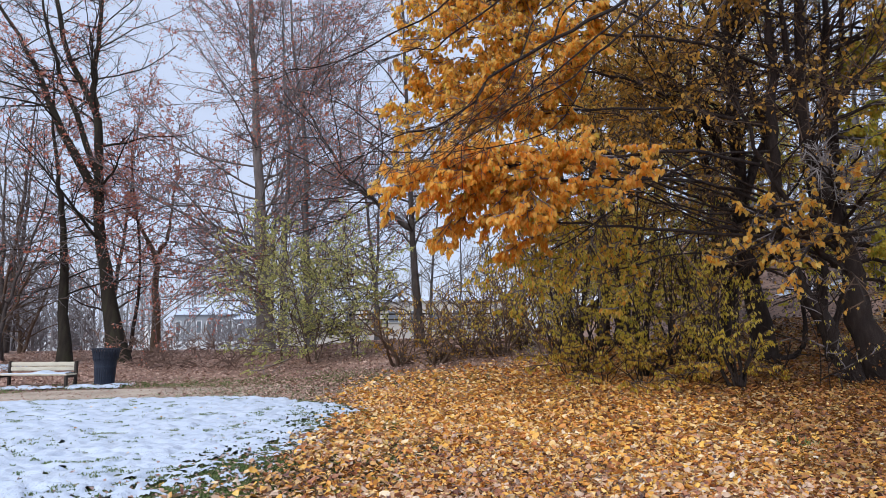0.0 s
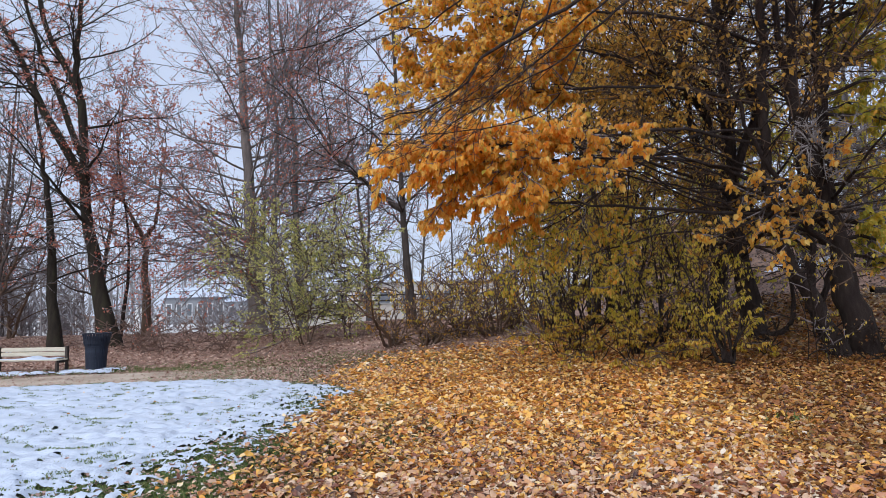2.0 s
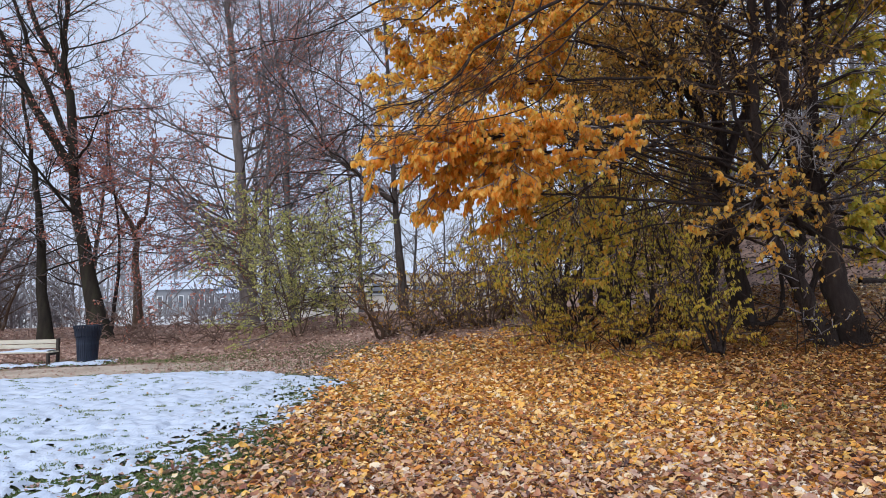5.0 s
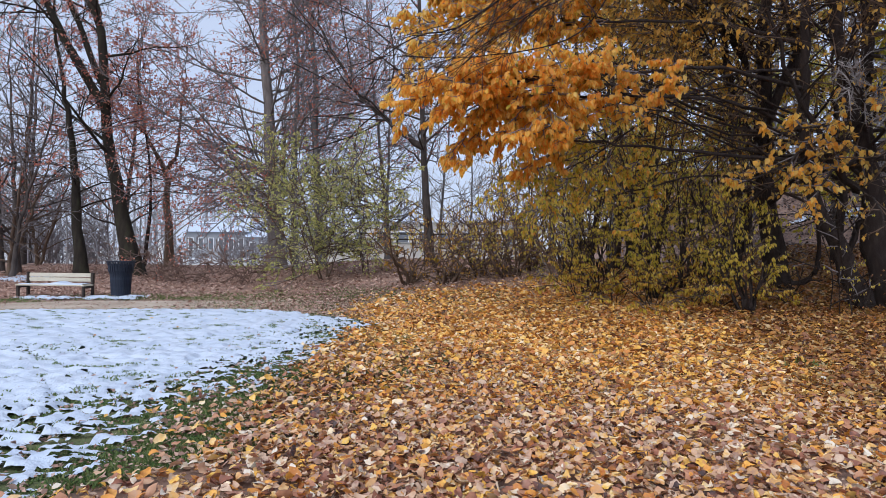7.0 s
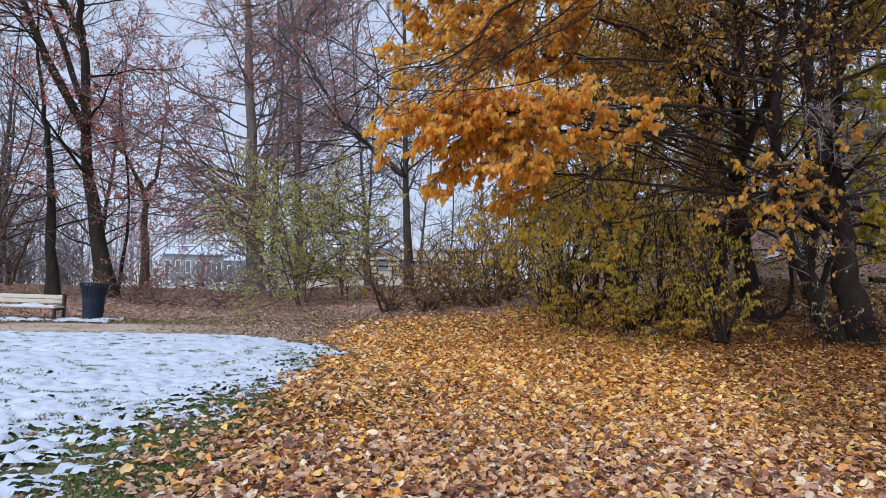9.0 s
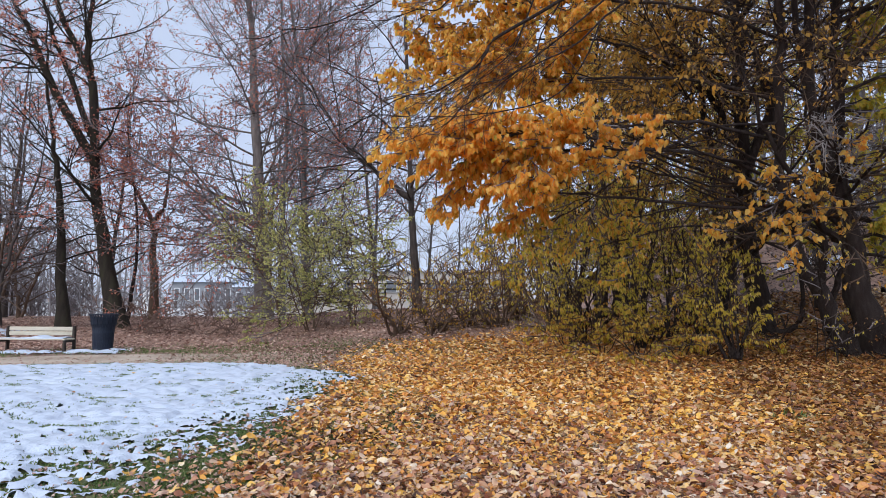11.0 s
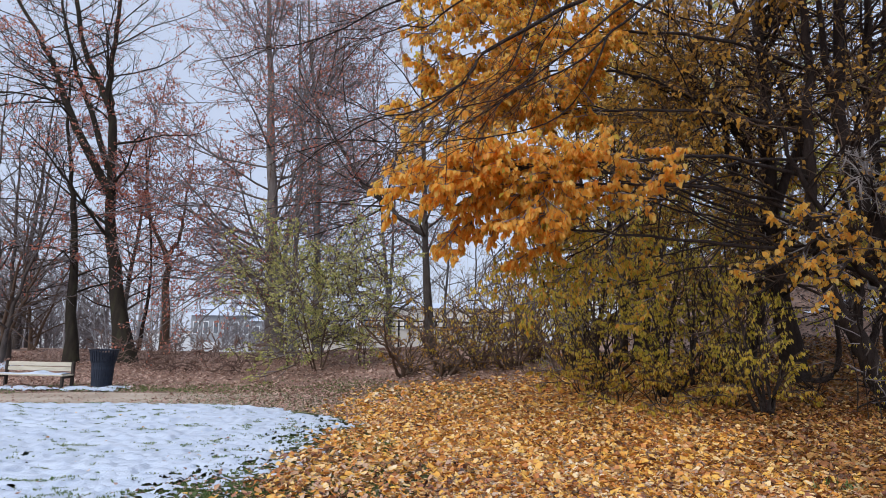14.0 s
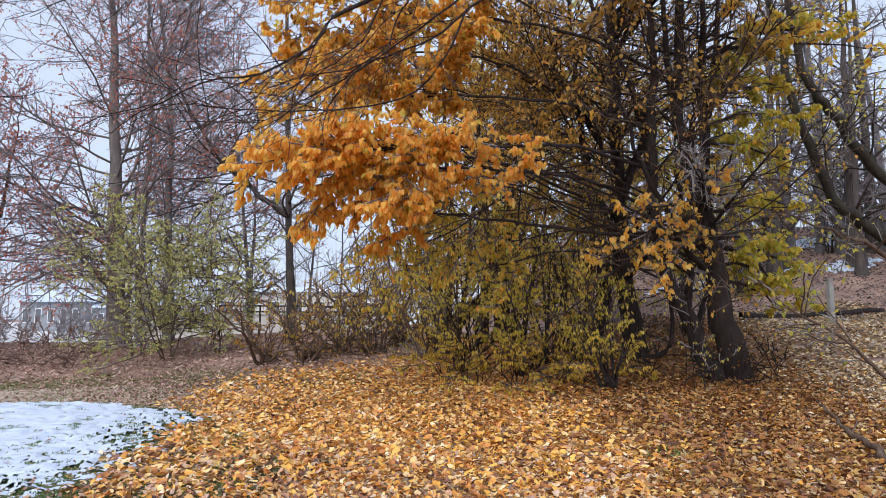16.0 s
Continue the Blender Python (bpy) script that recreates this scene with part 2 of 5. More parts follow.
def height(x, y):
    """The lie of the land: flat lawn, a low wooded mound behind the path, a bank beyond it on one side."""
    x, y = np.asarray(x, dtype=float), np.asarray(y, dtype=float)
    y0 = np.interp(x, [-30, -10, -2, 4, 12], [18.5, 17.9, 12, 8, 8])
    up = (0.52 + 0.43 * step(-10, -1, x)) * step(0, 14, y - y0)
    back = 1 - step(31, 42, y) * (1 - step(4, 12, x))
    bank = 3.0 * step(0, 14, (y - 21) * 0.75 + (x - 13) * 0.55) * step(8, 14, x)
    bank = bank + 0.7 * step(0, 6, (x - 9) * 0.6 + (y - 14) * 0.5) * step(8, 12, x)
    bank = bank + 3.2 * step(0, 14, (y - 27) * 0.75 + (x - 21) * 0.55) * step(8, 16, x)
    far = 1 - step(60, 140, np.hypot(x, y))
    bumps = 0.05 * (lattice(x, y, 2.3, 3) - 0.5) + 0.025 * (lattice(x, y, 0.8, 4) - 0.5)
    return (up * back + bank + bumps) * far


def ground_at(x, y):
    return float(height(x, y))


# ---- wood: batches of polylines turned into tapered tubes ----
def spawn(P, R, n, f0, f1, ang, length, K, up=0.0, wander=0.12, rr=0.5, rtip=0.003, flat=0.0, shrink=0.5, lean=None):
    """n shoots on every polyline of P (N, k, 3) with radii R (N, k)."""
    N, k0 = P.shape[:2]
    idx = np.repeat(np.arange(N), n)
    M = len(idx)
    f = f0 + (f1 - f0) * ((np.tile(np.arange(n), N) + RNG.random(M)) / n)
    u = np.clip(f, 0, 0.999) * (k0 - 1)
    i = np.floor(u).astype(int)
    a = (u - i)[:, None]
    pos = P[idx, i] * (1 - a) + P[idx, i + 1] * a
    tan = unit(P[idx, i + 1] - P[idx, i])
    rad = R[idx, i] * (1 - a[:, 0]) + R[idx, i + 1] * a[:, 0]
    side = unit(np.cross(tan, unit(RNG.normal(size=(M, 3)))))
    if flat:
        side[:, 2] *= 1 - flat
        side = unit(side)
    an = np.radians(ang + RNG.normal(size=M) * 10)[:, None]
    d = unit(np.cos(an) * tan + np.sin(an) * side)
    if lean is not None:
        d = unit(d + np.asarray(lean))
    L = (np.broadcast_to(np.asarray(length, dtype=float), (N,))[idx]) * (1 - shrink * (f - f0) / max(f1 - f0, 1e-6)) * RNG.uniform(0.6, 1.15, M)
    out = np.empty((M, K, 3))
    out[:, 0] = pos
    p = pos
    for k in range(1, K):
        d = unit(d + np.array((0, 0, up / K)) + RNG.normal(size=(M, 3)) * wander)
        p = p + d * (L / (K - 1))[:, None]
        out[:, k] = p
    r0 = np.maximum(rad * rr, rtip * 1.3)
    t = np.linspace(0, 1, K)[None, :]
    return out, r0[:, None] * (1 - t) + rtip * t, L


def tubes(batches, origin=(0, 0, 0)):
    """Vertices and faces of all the polylines in batches of (P, R, sides); three-sided twigs run out to a point and come as triangles."""
    vs, fs, base = [], [], 0
    o = np.asarray(origin)
    pointed = any(q[2] == 3 for q in batches)
    for P, R, S in batches:
        N, K = P.shape[:2]
        tan = np.empty_like(P)
        tan[:, 1:-1] = P[:, 2:] - P[:, :-2]
        tan[:, 0], tan[:, -1] = P[:, 1] - P[:, 0], P[:, -1] - P[:, -2]
        tan = unit(tan)
        ref = np.where(np.abs(tan[..., 2:3]) > 0.85, np.array((1.0, 0, 0)), np.array((0, 0, 1.0)))
        a = unit(np.cross(tan, ref))
        b = np.cross(tan, a)
        ph = np.arange(S) * 2 * np.pi / S
        ring = a[:, :, None] * np.cos(ph)[None, None, :, None] + b[:, :, None] * np.sin(ph)[None, None, :, None]
        rad = R[:, :, None, None] * (1.2 if S == 3 else 1.0)
        if S >= 8:
            rad = rad * (1 + 0.10 * np.sin(ph * 3 + 1)[None, None, :, None] + 0.06 * RNG.normal(size=(N, K, S, 1)))
        vs.append((P[:, :, None] + ring * rad - o).reshape(-1, 3))
        n, k, s = np.meshgrid(np.arange(N), np.arange(K - 1), np.arange(S), indexing="ij")
        v00 = (n * K + k) * S + s
        v01 = (n * K + k) * S + (s + 1) % S
        if pointed:
            body = np.stack([v00, v01, v01 + S, v00, v01 + S, v00 + S], -1)[:, :K - 2].reshape(-1, 3)
            ends = np.stack([v00, v01, np.broadcast_to((n * K + k + 1) * S, v00.shape)], -1)[:, K - 2].reshape(-1, 3)
            fs.append(np.concatenate([body, ends]) + base)
        else:
            fs.append(np.stack([v00, v01, v01 + S, v00 + S], -1).reshape(-1, 4) + base)
        base += N * K * S
    v, f = np.concatenate(vs), np.concatenate(fs)
    if pointed:
        used, inv = np.unique(f.ravel(), return_inverse=True)
        v, f = v[used], inv.reshape(-1, 3)
    return v, f


def curve_through(points, K, r0, r1, flare=0.0, wander=0.0):
    """One smooth polyline through a few guide points, as a batch of one."""
    g = np.asarray(points, dtype=float)
    g = np.concatenate([[2 * g[0] - g[1]], g, [2 * g[-1] - g[-2]]])
    n = len(g) - 3
    u = np.linspace(0, n - 1e-6, K)
    i = np.floor(u).astype(int)
    t = (u - i)[:, None]
    a, b, c, d = g[i], g[i + 1], g[i + 2], g[i + 3]
    p = 0.5 * (2 * b + (c - a) * t + (2 * a - 5 * b + 4 * c - d) * t * t + (3 * b - a - 3 * c + d) * t ** 3)
    if wander:
        w = RNG.normal(size=p.shape) * wander
        w[0] = 0
        p = p + w
    s = np.linspace(0, 1, K)
    r = r0 + (r1 - r0) * s ** 0.8
    r = r * (1 + flare * np.exp(-s * 14))
    return p[None], r[None]


def blades(pos, axis, nrm, L, W, fold=0.12, curl=0.1, simple=False, origin=(0, 0, 0)):
    """Leaf blades: pointed ovals folded along the midrib, or small lozenges."""
    axis = unit(axis)
    side = unit(np.cross(axis, nrm))
    nrm = np.cross(side, axis)
    L, W = np.asarray(L)[:, None], np.asarray(W)[:, None]
    pos = pos - np.asarray(origin)
    fold = np.broadcast_to(np.asarray(fold, dtype=float), (len(pos),))[:, None]
    curl = np.broadcast_to(np.asarray(curl, dtype=float), (len(pos),))[:, None]
    if simple:
        v = np.stack([pos, pos + axis * L * 0.45 + side * W * 0.5 + nrm * fold * W, pos + axis * L - nrm * curl * L, pos + axis * L * 0.45 - side * W * 0.5 + nrm * fold * W], 1)
        f = np.arange(len(pos))[:, None] * 4 + np.array((0, 1, 2, 3))[None]
        return v.reshape(-1, 3), f
    def at(t, s, n):
        return pos + axis * L * t + side * W * s + nrm * n
    v = np.stack([at(0, 0, 0), at(0.3, 0.5, fold * W), at(0.68, 0.36, fold * W * 0.8 - curl * L * 0.5), at(1, 0, -curl * L), at(0.68, -0.36, fold * W * 0.8 - curl * L * 0.5), at(0.3, -0.5, fold * W)], 1)
    f = (np.arange(len(pos))[:, None, None] * 6 + np.array(((0, 1, 2, 3), (0, 3, 4, 5)))[None]).reshape(-1, 4)
    return v.reshape(-1, 3), f


def curled(pos, axis, nrm, L, W, fold, curl, sway, origin=(0, 0, 0), coarse=False):
    """Rounded fallen leaves with a bent midrib and cupped margins."""
    axis = unit(axis)
    side = unit(np.cross(axis, nrm))
    nrm = np.cross(side, axis)
    pos = pos - np.asarray(origin)
    L, W, fold, curl, sway = (np.asarray(q)[:, None] for q in (L, W, fold, curl, sway))

    def at(t, s):
        return pos + axis * L * t + side * (W * s + sway * L * t * t) + nrm * (fold * W * abs(s) * 1.6 - curl * L * (t - 0.45) ** 2 * 1.6)
    if coarse:
        v = np.stack([at(0, 0), at(0.5, 0.02), at(1, 0), at(0.22, 0.44), at(0.68, 0.42), at(0.22, -0.44), at(0.68, -0.42)], 1)
        v = v + RNG.normal(size=v.shape) * (L * 0.04)[:, None]
        tri = np.array(((0, 3, 1), (3, 4, 1), (1, 4, 2), (0, 1, 5), (5, 1, 6), (1, 2, 6)))
        return v.reshape(-1, 3), (np.arange(len(pos))[:, None, None] * 7 + tri[None]).reshape(-1, 3)
    v = np.stack([at(0, 0), at(0.48, 0.02), at(1, 0), at(0.1, 0.3), at(0.36, 0.5), at(0.64, 0.44), at(0.86, 0.2), at(0.1, -0.3), at(0.36, -0.5), at(0.64, -0.44), at(0.86, -0.2)], 1)
    v = v + RNG.normal(size=v.shape) * (L * 0.036)[:, None]
    tri = np.array(((0, 3, 1), (3, 4, 1), (1, 4, 5), (1, 5, 6), (1, 6, 2), (0, 1, 7), (7, 1, 8), (1, 9, 8), (1, 10, 9), (1, 2, 10)))
    f = (np.arange(len(pos))[:, None, None] * 11 + tri[None]).reshape(-1, 3)
    return v.reshape(-1, 3), f


def leaves_on(T, n, size, ratio, hang, keep=1.0, simple=False, origin=(0, 0, 0), f0=0.15, fold=0.12, curl=0.12):
    """n leaves along every twig of T (N, K, 3)."""
    N, K = T.shape[:2]
    idx = np.repeat(np.arange(N), n)
    idx = idx[RNG.random(len(idx)) < keep]
    M = len(idx)
    u = (f0 + (1 - f0) * RNG.random(M)) * (K - 1.001)
    i = np.floor(u).astype(int)
    a = (u - i)[:, None]
    pos = T[idx, i] * (1 - a) + T[idx, i + 1] * a
    tan = unit(T[idx, i + 1] - T[idx, i])
    rnd = unit(RNG.normal(size=(M, 3)))
    axis = unit(tan * 0.5 + rnd * 0.7 + np.array((0, 0, -hang)))
    nrm = unit(RNG.normal(size=(M, 3)) * 0.7 + np.array((-0.25, -0.7, 0.6)))
    L = size * RNG.uniform(0.65, 1.2, M)
    return blades(pos, axis, nrm, L, L * ratio * RNG.uniform(0.8, 1.15, M), fold, curl * RNG.uniform(0, 2, M), simple, origin)


def join(items):
    vs, fs, base = [], [], 0
    for v, f in items:
        vs.append(v)
        fs.append(f + base)
        base += len(v)
    return np.concatenate(vs), np.concatenate(fs)


# ---- the land ----
def sheet(name, xs, ys, material, lift=0.0, keep=None, smooth=True):
    X, Y = np.meshgrid(xs, ys, indexing="ij")
    Z = height(X, Y) + lift
    nx, ny = X.shape
    i, j = np.meshgrid(np.arange(nx - 1), np.arange(ny - 1), indexing="ij")
    a = i * ny + j
    f = np.stack([a, a + ny, a + ny + 1, a + 1], -1)
    if keep is not None:
        c = keep((X[:-1, :-1] + X[1:, 1:]) / 2, (Y[:-1, :-1] + Y[1:, 1:]) / 2)
        f = f[c]
    return new(name, mesh_from(name, np.stack([X, Y, Z], -1).reshape(-1, 3), f.reshape(-1, 4), material, smooth))


far_out = [40, 55, 75, 110, 170, 300, 600, 1200, 2500]
XS = np.concatenate([[-v for v in reversed(far_out)], np.arange(-32, 33, 0.42), far_out])
YS = np.concatenate([[-v for v in reversed(far_out)], np.arange(-10, 45, 0.42), [v + 10 for v in far_out]])
ground = tagged(sheet("ground", XS, YS, M_SOIL), "brown leaf mould under trees in a park", "ground", kind="structure")

LAWN = (-6.2, 8.0)


def ring_mesh(name, r0, r1, a0, a1, nr, na, material, lift):
    """A curved strip round the lawn's centre, with an uneven edge."""
    A, T = np.meshgrid(np.radians(np.linspace(a0, a1, na)), np.linspace(0, 1, nr), indexing="ij")
    wob = 0.25 * (lattice(A * 9, A * 0, 1.0, 21) - 0.5) + 0.12 * (lattice(A * 40, A * 0, 1.0, 22) - 0.5)
    r = r0 + (r1 + wob - r0) * T
    X, Y = LAWN[0] + r * np.cos(A), LAWN[1] + r * np.sin(A)
    Z = height(X, Y) + lift
    i, j = np.meshgrid(np.arange(na - 1), np.arange(nr - 1), indexing="ij")
    a = i * nr + j
    f = np.stack([a, a + 1, a + nr + 1, a + nr], -1).reshape(-1, 4)[:, ::-1]
    return new(name, mesh_from(name, np.stack([X, Y, Z], -1).reshape(-1, 3), f, material, True))


tagged(ring_mesh("path", 5.2, 8.2, -20, 250, 20, 220, M_PATH, 0.016), "tan gritty footpath curving round the lawn", "path", kind="structure")
tagged(ring_mesh("lawn", 0.0, 5.85, 0, 360, 36, 160, M_LAWN, 0.02), "short wet grass lawn under thin snow", "lawn", kind="structure")


def snow_edge(y):
    """Where the snow gives out towards the trees."""
    return np.interp(y, [3.5, 4.3, 4.9, 5.4, 6.0, 6.8, 7.6, 8.9, 11.2, 14], [-3.0, -3.0, -3.05, -2.85, -2.65, -2.52, -2.3, -2.12, -1.95, -1.8])


def leaf_edge(y):
    """Where the fallen leaves close up."""
    return np.interp(y, [3.5, 4.2, 4.8, 5.6, 6.4, 7.3, 8.5, 10.2, 14], [-1.45, -1.45, -1.42, -1.42, -1.58, -1.7, -1.74, -1.72, -1.65])


def snow_depth(x, y):
    """Above zero where snow lies on the lawn; breaks up towards the trees, with grass tufts poking through."""
    rim = 5.8 - np.hypot(x - LAWN[0], y - LAWN[1])
    side = snow_edge(y) - x + 0.5 * (lattice(x, y, 0.9, 34) - 0.5)
    n1, n2, n3 = lattice(x, y, 0.8, 31), lattice(x, y * 1.4, 0.062, 32), lattice(x, y * 1.3, 0.034, 33)
    near = step(1.7, 0.0, side)
    d = np.minimum(np.minimum(rim * 1.6, side * 0.45 + 0.12), 0.5)
    holes = step(0.2 + 0.3 * near, 0.16, n2 * 0.6 + n3 * 0.4) * step(0.15, 0.7, near + 0.3 * n1)
    flecks = step(0.75, 0.81, lattice(x * 0.6, y * 1.3, 0.05, 88) * 0.6 + lattice(x, y, 0.7, 89) * 0.4) * step(0.0, 0.5, rim) * step(0.25, 0.6, side) * step(10.5, 8.5, y)
    return d + (n2 - 0.5) * 0.25 + (n3 - 0.5) * 0.25 - 1.3 * np.maximum(holes, flecks)


def snow_cover(name, xs, ys, depth_at, thick, label):
    X, Y = np.meshgrid(xs, ys, indexing="ij")
    D = depth_at(X, Y)
    Z = height(X, Y) + 0.032 + thick * np.clip(D * 2.2, -0.3, 1) + 0.06 * (lattice(X, Y * 1.4, 0.13, 41) - 0.5) + 0.02 * (lattice(X, Y * 1.3, 0.06, 43) - 0.5) + 0.03 * (lattice(X, Y, 0.45, 42) - 0.5)
    nx, ny = X.shape
    i, j = np.meshgrid(np.arange(nx - 1), np.arange(ny - 1), indexing="ij")
    a = i * ny + j
    ok = (D[:-1, :-1] + D[1:, 1:] + D[1:, :-1] + D[:-1, 1:]) / 4 > 0
    f = np.stack([a, a + ny, a + ny + 1, a + 1], -1)[ok]
    used, inv = np.unique(f.ravel(), return_inverse=True)
    v = np.stack([X, Y, Z], -1).reshape(-1, 3)[used]
    return tagged(new(name, mesh_from(name, v, inv.reshape(-1, 4), M_SNOW, True)), label, "snow", kind="stuff")


snow_cover("snow", np.concatenate([np.arange(-10.8, -5.4, 0.045), np.arange(-5.4, -1.2, 0.027)]), np.concatenate([np.arange(1.9, 2.8, 0.05), np.arange(2.8, 8.0, 0.026), np.arange(8.0, 14.2, 0.042)]), snow_depth, 0.02, "thin patchy snow on the lawn with grass showing through")


def blob_depth(spots):
    def f(x, y):
        d = np.full(np.shape(x), -1.0)
        for cx, cy, rx, ry in spots:
            d = np.maximum(d, 1 - np.hypot((x - cx) / rx, (y - cy) / ry))
        return d + (lattice(x, y, 0.4, 51) - 0.5) * 0.9 + (lattice(x, y, 0.12, 52) - 0.5) * 0.5
    return f


snow_cover("snow", np.arange(-14.0, -8.0, 0.05), np.arange(15.0, 18.6, 0.05), blob_depth([(-9.2, 16.2, 0.9, 0.4), (-10.9, 16.2, 1.3, 0.28), (-12.4, 15.5, 0.5, 0.2), (-8.8, 16.7, 0.5, 0.3)]), 0.03, "leftover snow round the bench and litter bin")
snow_cover("snow", np.arange(-24, -15, 0.12), np.arange(21, 25, 0.12), blob_depth([(-19.5, 22.6, 3.2, 0.9), (-16.6, 23.6, 1.0, 0.35)]), 0.05, "snow lying on the open ground behind the trees")
snow_cover("snow", np.arange(14, 34, 0.15), np.arange(18, 40, 0.15), blob_depth([(19.8, 26.1, 1.3, 0.6), (24.6, 26.2, 1.7, 0.7), (22.6, 27.4, 0.9, 0.5), (17, 27.5, 1.6, 0.8), (27, 31, 3, 1.4)]), 0.03, "scraps of snow on the leafy bank")


# ---- fallen leaves and grass ----
def scatter(x0, x1, y0, y1, per_m2, keep=None):
    n = int((x1 - x0) * (y1 - y0) * per_m2)
    x, y = RNG.uniform(x0, x1, n), RNG.uniform(y0, y1, n)
    if keep is not None:
        ok = keep(x, y)
        x, y = x[ok], y[ok]
    return x, y


def litter(name, x, y, material, size, label, tilt=0.35, pile=0.03, simple=False, fine=False):
    n = len(x)
    z = height(x, y) + 0.03 + RNG.random(n) * pile
    az = RNG.uniform(0, 2 * np.pi, n)
    axis = np.stack([np.cos(az), np.sin(az), RNG.normal(size=n) * tilt * 0.7], -1)
    nrm = unit(np.stack([RNG.normal(size=n) * tilt, RNG.normal(size=n) * tilt, np.where(RNG.random(n) < 0.75, 1.0, -1.0)], -1))
    L = size * RNG.uniform(0.45, 1.25, n)
    if fine:
        v, f = curled(np.stack([x, y, z], -1) - axis * (L * 0.5)[:, None], axis, nrm, L, L * RNG.uniform(0.45, 0.75, n), RNG.uniform(-0.15, 0.4, n), RNG.uniform(-0.7, 0.9, n), RNG.normal(size=n) * 0.12, coarse=fine == "coarse")
    else:
        v, f = blades(np.stack([x, y, z], -1) - axis * (L * 0.5)[:, None], axis, nrm, L, L * RNG.uniform(0.5, 0.72, n), RNG.uniform(-0.1, 0.45, n), RNG.uniform(-0.25, 0.4, n), simple)
    v[:, 2] = np.maximum(v[:, 2], height(v[:, 0], v[:, 1]) + 0.02)
    return tagged(new(name, mesh_from(name, v, f, material, bool(fine))), label, "leaves", kind="stuff")


def leaf_cover(x, y):
    """Share of the ground hidden by the big yellow leaves."""
    off = x - leaf_edge(y) + 0.8 * (lattice(x, y, 0.8, 61) - 0.5)
    lawn_side = step(-0.5, 0.5, off) * (0.6 + 0.4 * lattice(x, y, 0.4, 63)) + 0.22 * step(7.5, 5.5, y) * step(-1.4, -0.3, off)
    inner = np.hypot(x - LAWN[0], y - LAWN[1])
    on_path = step(-3.3, -0.8, x + 0.6 * (lattice(x, y, 1.2, 62) - 0.5))
    c = np.where(inner > 5.85, on_path, lawn_side)
    return np.where((y > 14.5) & (x < 3), c * step(17.3, 15.2, y - 0.35 * np.clip(x, 0, 9)), c)


def covered(share):
    return lambda x, y: RNG.random(len(x)) < leaf_cover(x, y) * share


def tan_share(x, y):
    return step(10.0, 4.5, y + 0.25 * x + 2.5 * (lattice(x, y, 1.5, 71) - 0.5)) * 0.72


def pale_share(x, y):
    return step(6.0, 12, x + 0.2 * (y - 10) + 3 * (lattice(x, y, 1.8, 72) - 0.5)) * 0.9


# Share of leaves given the shade-darkened rust colour, by position.
def shade_share(x, y):
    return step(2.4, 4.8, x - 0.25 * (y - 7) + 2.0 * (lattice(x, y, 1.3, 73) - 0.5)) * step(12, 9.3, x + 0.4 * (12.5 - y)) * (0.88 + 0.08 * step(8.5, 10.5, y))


def split_litter(x, y, size, tilt, pile, fine=False):
    r = RNG.random(len(x))
    t, p = tan_share(x, y), pale_share(x, y)
    is_shaded = RNG.random(len(x)) < shade_share(x, y)
    is_tan = ~is_shaded & (r < t)
    is_pale = ~is_shaded & ~is_tan & (RNG.random(len(x)) < p)
    gold = ~is_tan & ~is_pale & ~is_shaded
    litter("fallen_leaves", x[is_shaded], y[is_shaded], M_LITTER_RUST, size, "rust-brown fallen leaves under the trees, darkened for shade", tilt, pile, False, fine)
    litter("fallen_leaves", x[is_tan], y[is_tan], M_LITTER_TAN, size, "dry tan and pinkish fallen leaves covering the ground", tilt, pile, False, fine)
    litter("fallen_leaves", x[gold], y[gold], M_LITTER_GOLD, size, "golden orange fallen leaves covering the ground", tilt, pile, False, fine)
    litter("fallen_leaves", x[is_pale], y[is_pale], M_LITTER_PALE, size, "pale yellow fallen leaves under the trees", tilt, pile, False, fine)


split_litter(*scatter(-4.5, 5.5, 2.4, 5.4, 860, covered(1.0)), 0.08, 0.52, 0.05, True)
split_litter(*scatter(-4.5, 5.5, 5.4, 7.5, 800, covered(1.0)), 0.083, 0.52, 0.05, "coarse")
split_litter(*scatter(5.5, 8, 3.5, 7.5, 420), 0.1, 0.5, 0.05, "coarse")
split_litter(*scatter(-4.0, 13, 7.5, 14, 490, covered(1.0)), 0.1, 0.5, 0.05, "coarse")
split_litter(*scatter(-4, 20, 14, 22, 220, covered(1.0)), 0.125, 0.42, 0.05)
split_litter(*scatter(8, 14, 5, 7.5, 150), 0.12, 0.38, 0.05)
split_litter(*scatter(-4.5, 8, -5, 2.4, 170, covered(1.0)), 0.12, 0.4, 0.04)
split_litter(*scatter(5.5, 9, 2.4, 4.5, 130), 0.12, 0.4, 0.04)
gx, gy = scatter(-9, -1, 4, 13, 5, lambda x, y: (snow_depth(x, y) < 0.6) & (np.hypot(x + 6.2, y - 8) < 6) & (RNG.random(len(x)) < 0.2 + 0.8 * step(-5, -2.5, x)))
litter("fallen_leaves", gx, gy, M_LITTER_GOLD, 0.075, "single yellow leaves lying on the snow", 0.4, 0.03)
gx, gy = scatter(-14, 0, 9, 17.5, 190, lambda x, y: (np.hypot(x + 6.2, y - 8) > 5.85) & (RNG.random(len(x)) < 0.35 + 0.65 * step(-7, -1, x)))
litter("fallen_leaves", gx, gy, M_LITTER_BROWN, 0.055, "scattered dry leaves on the gritty path", 0.4, 0.02, True)


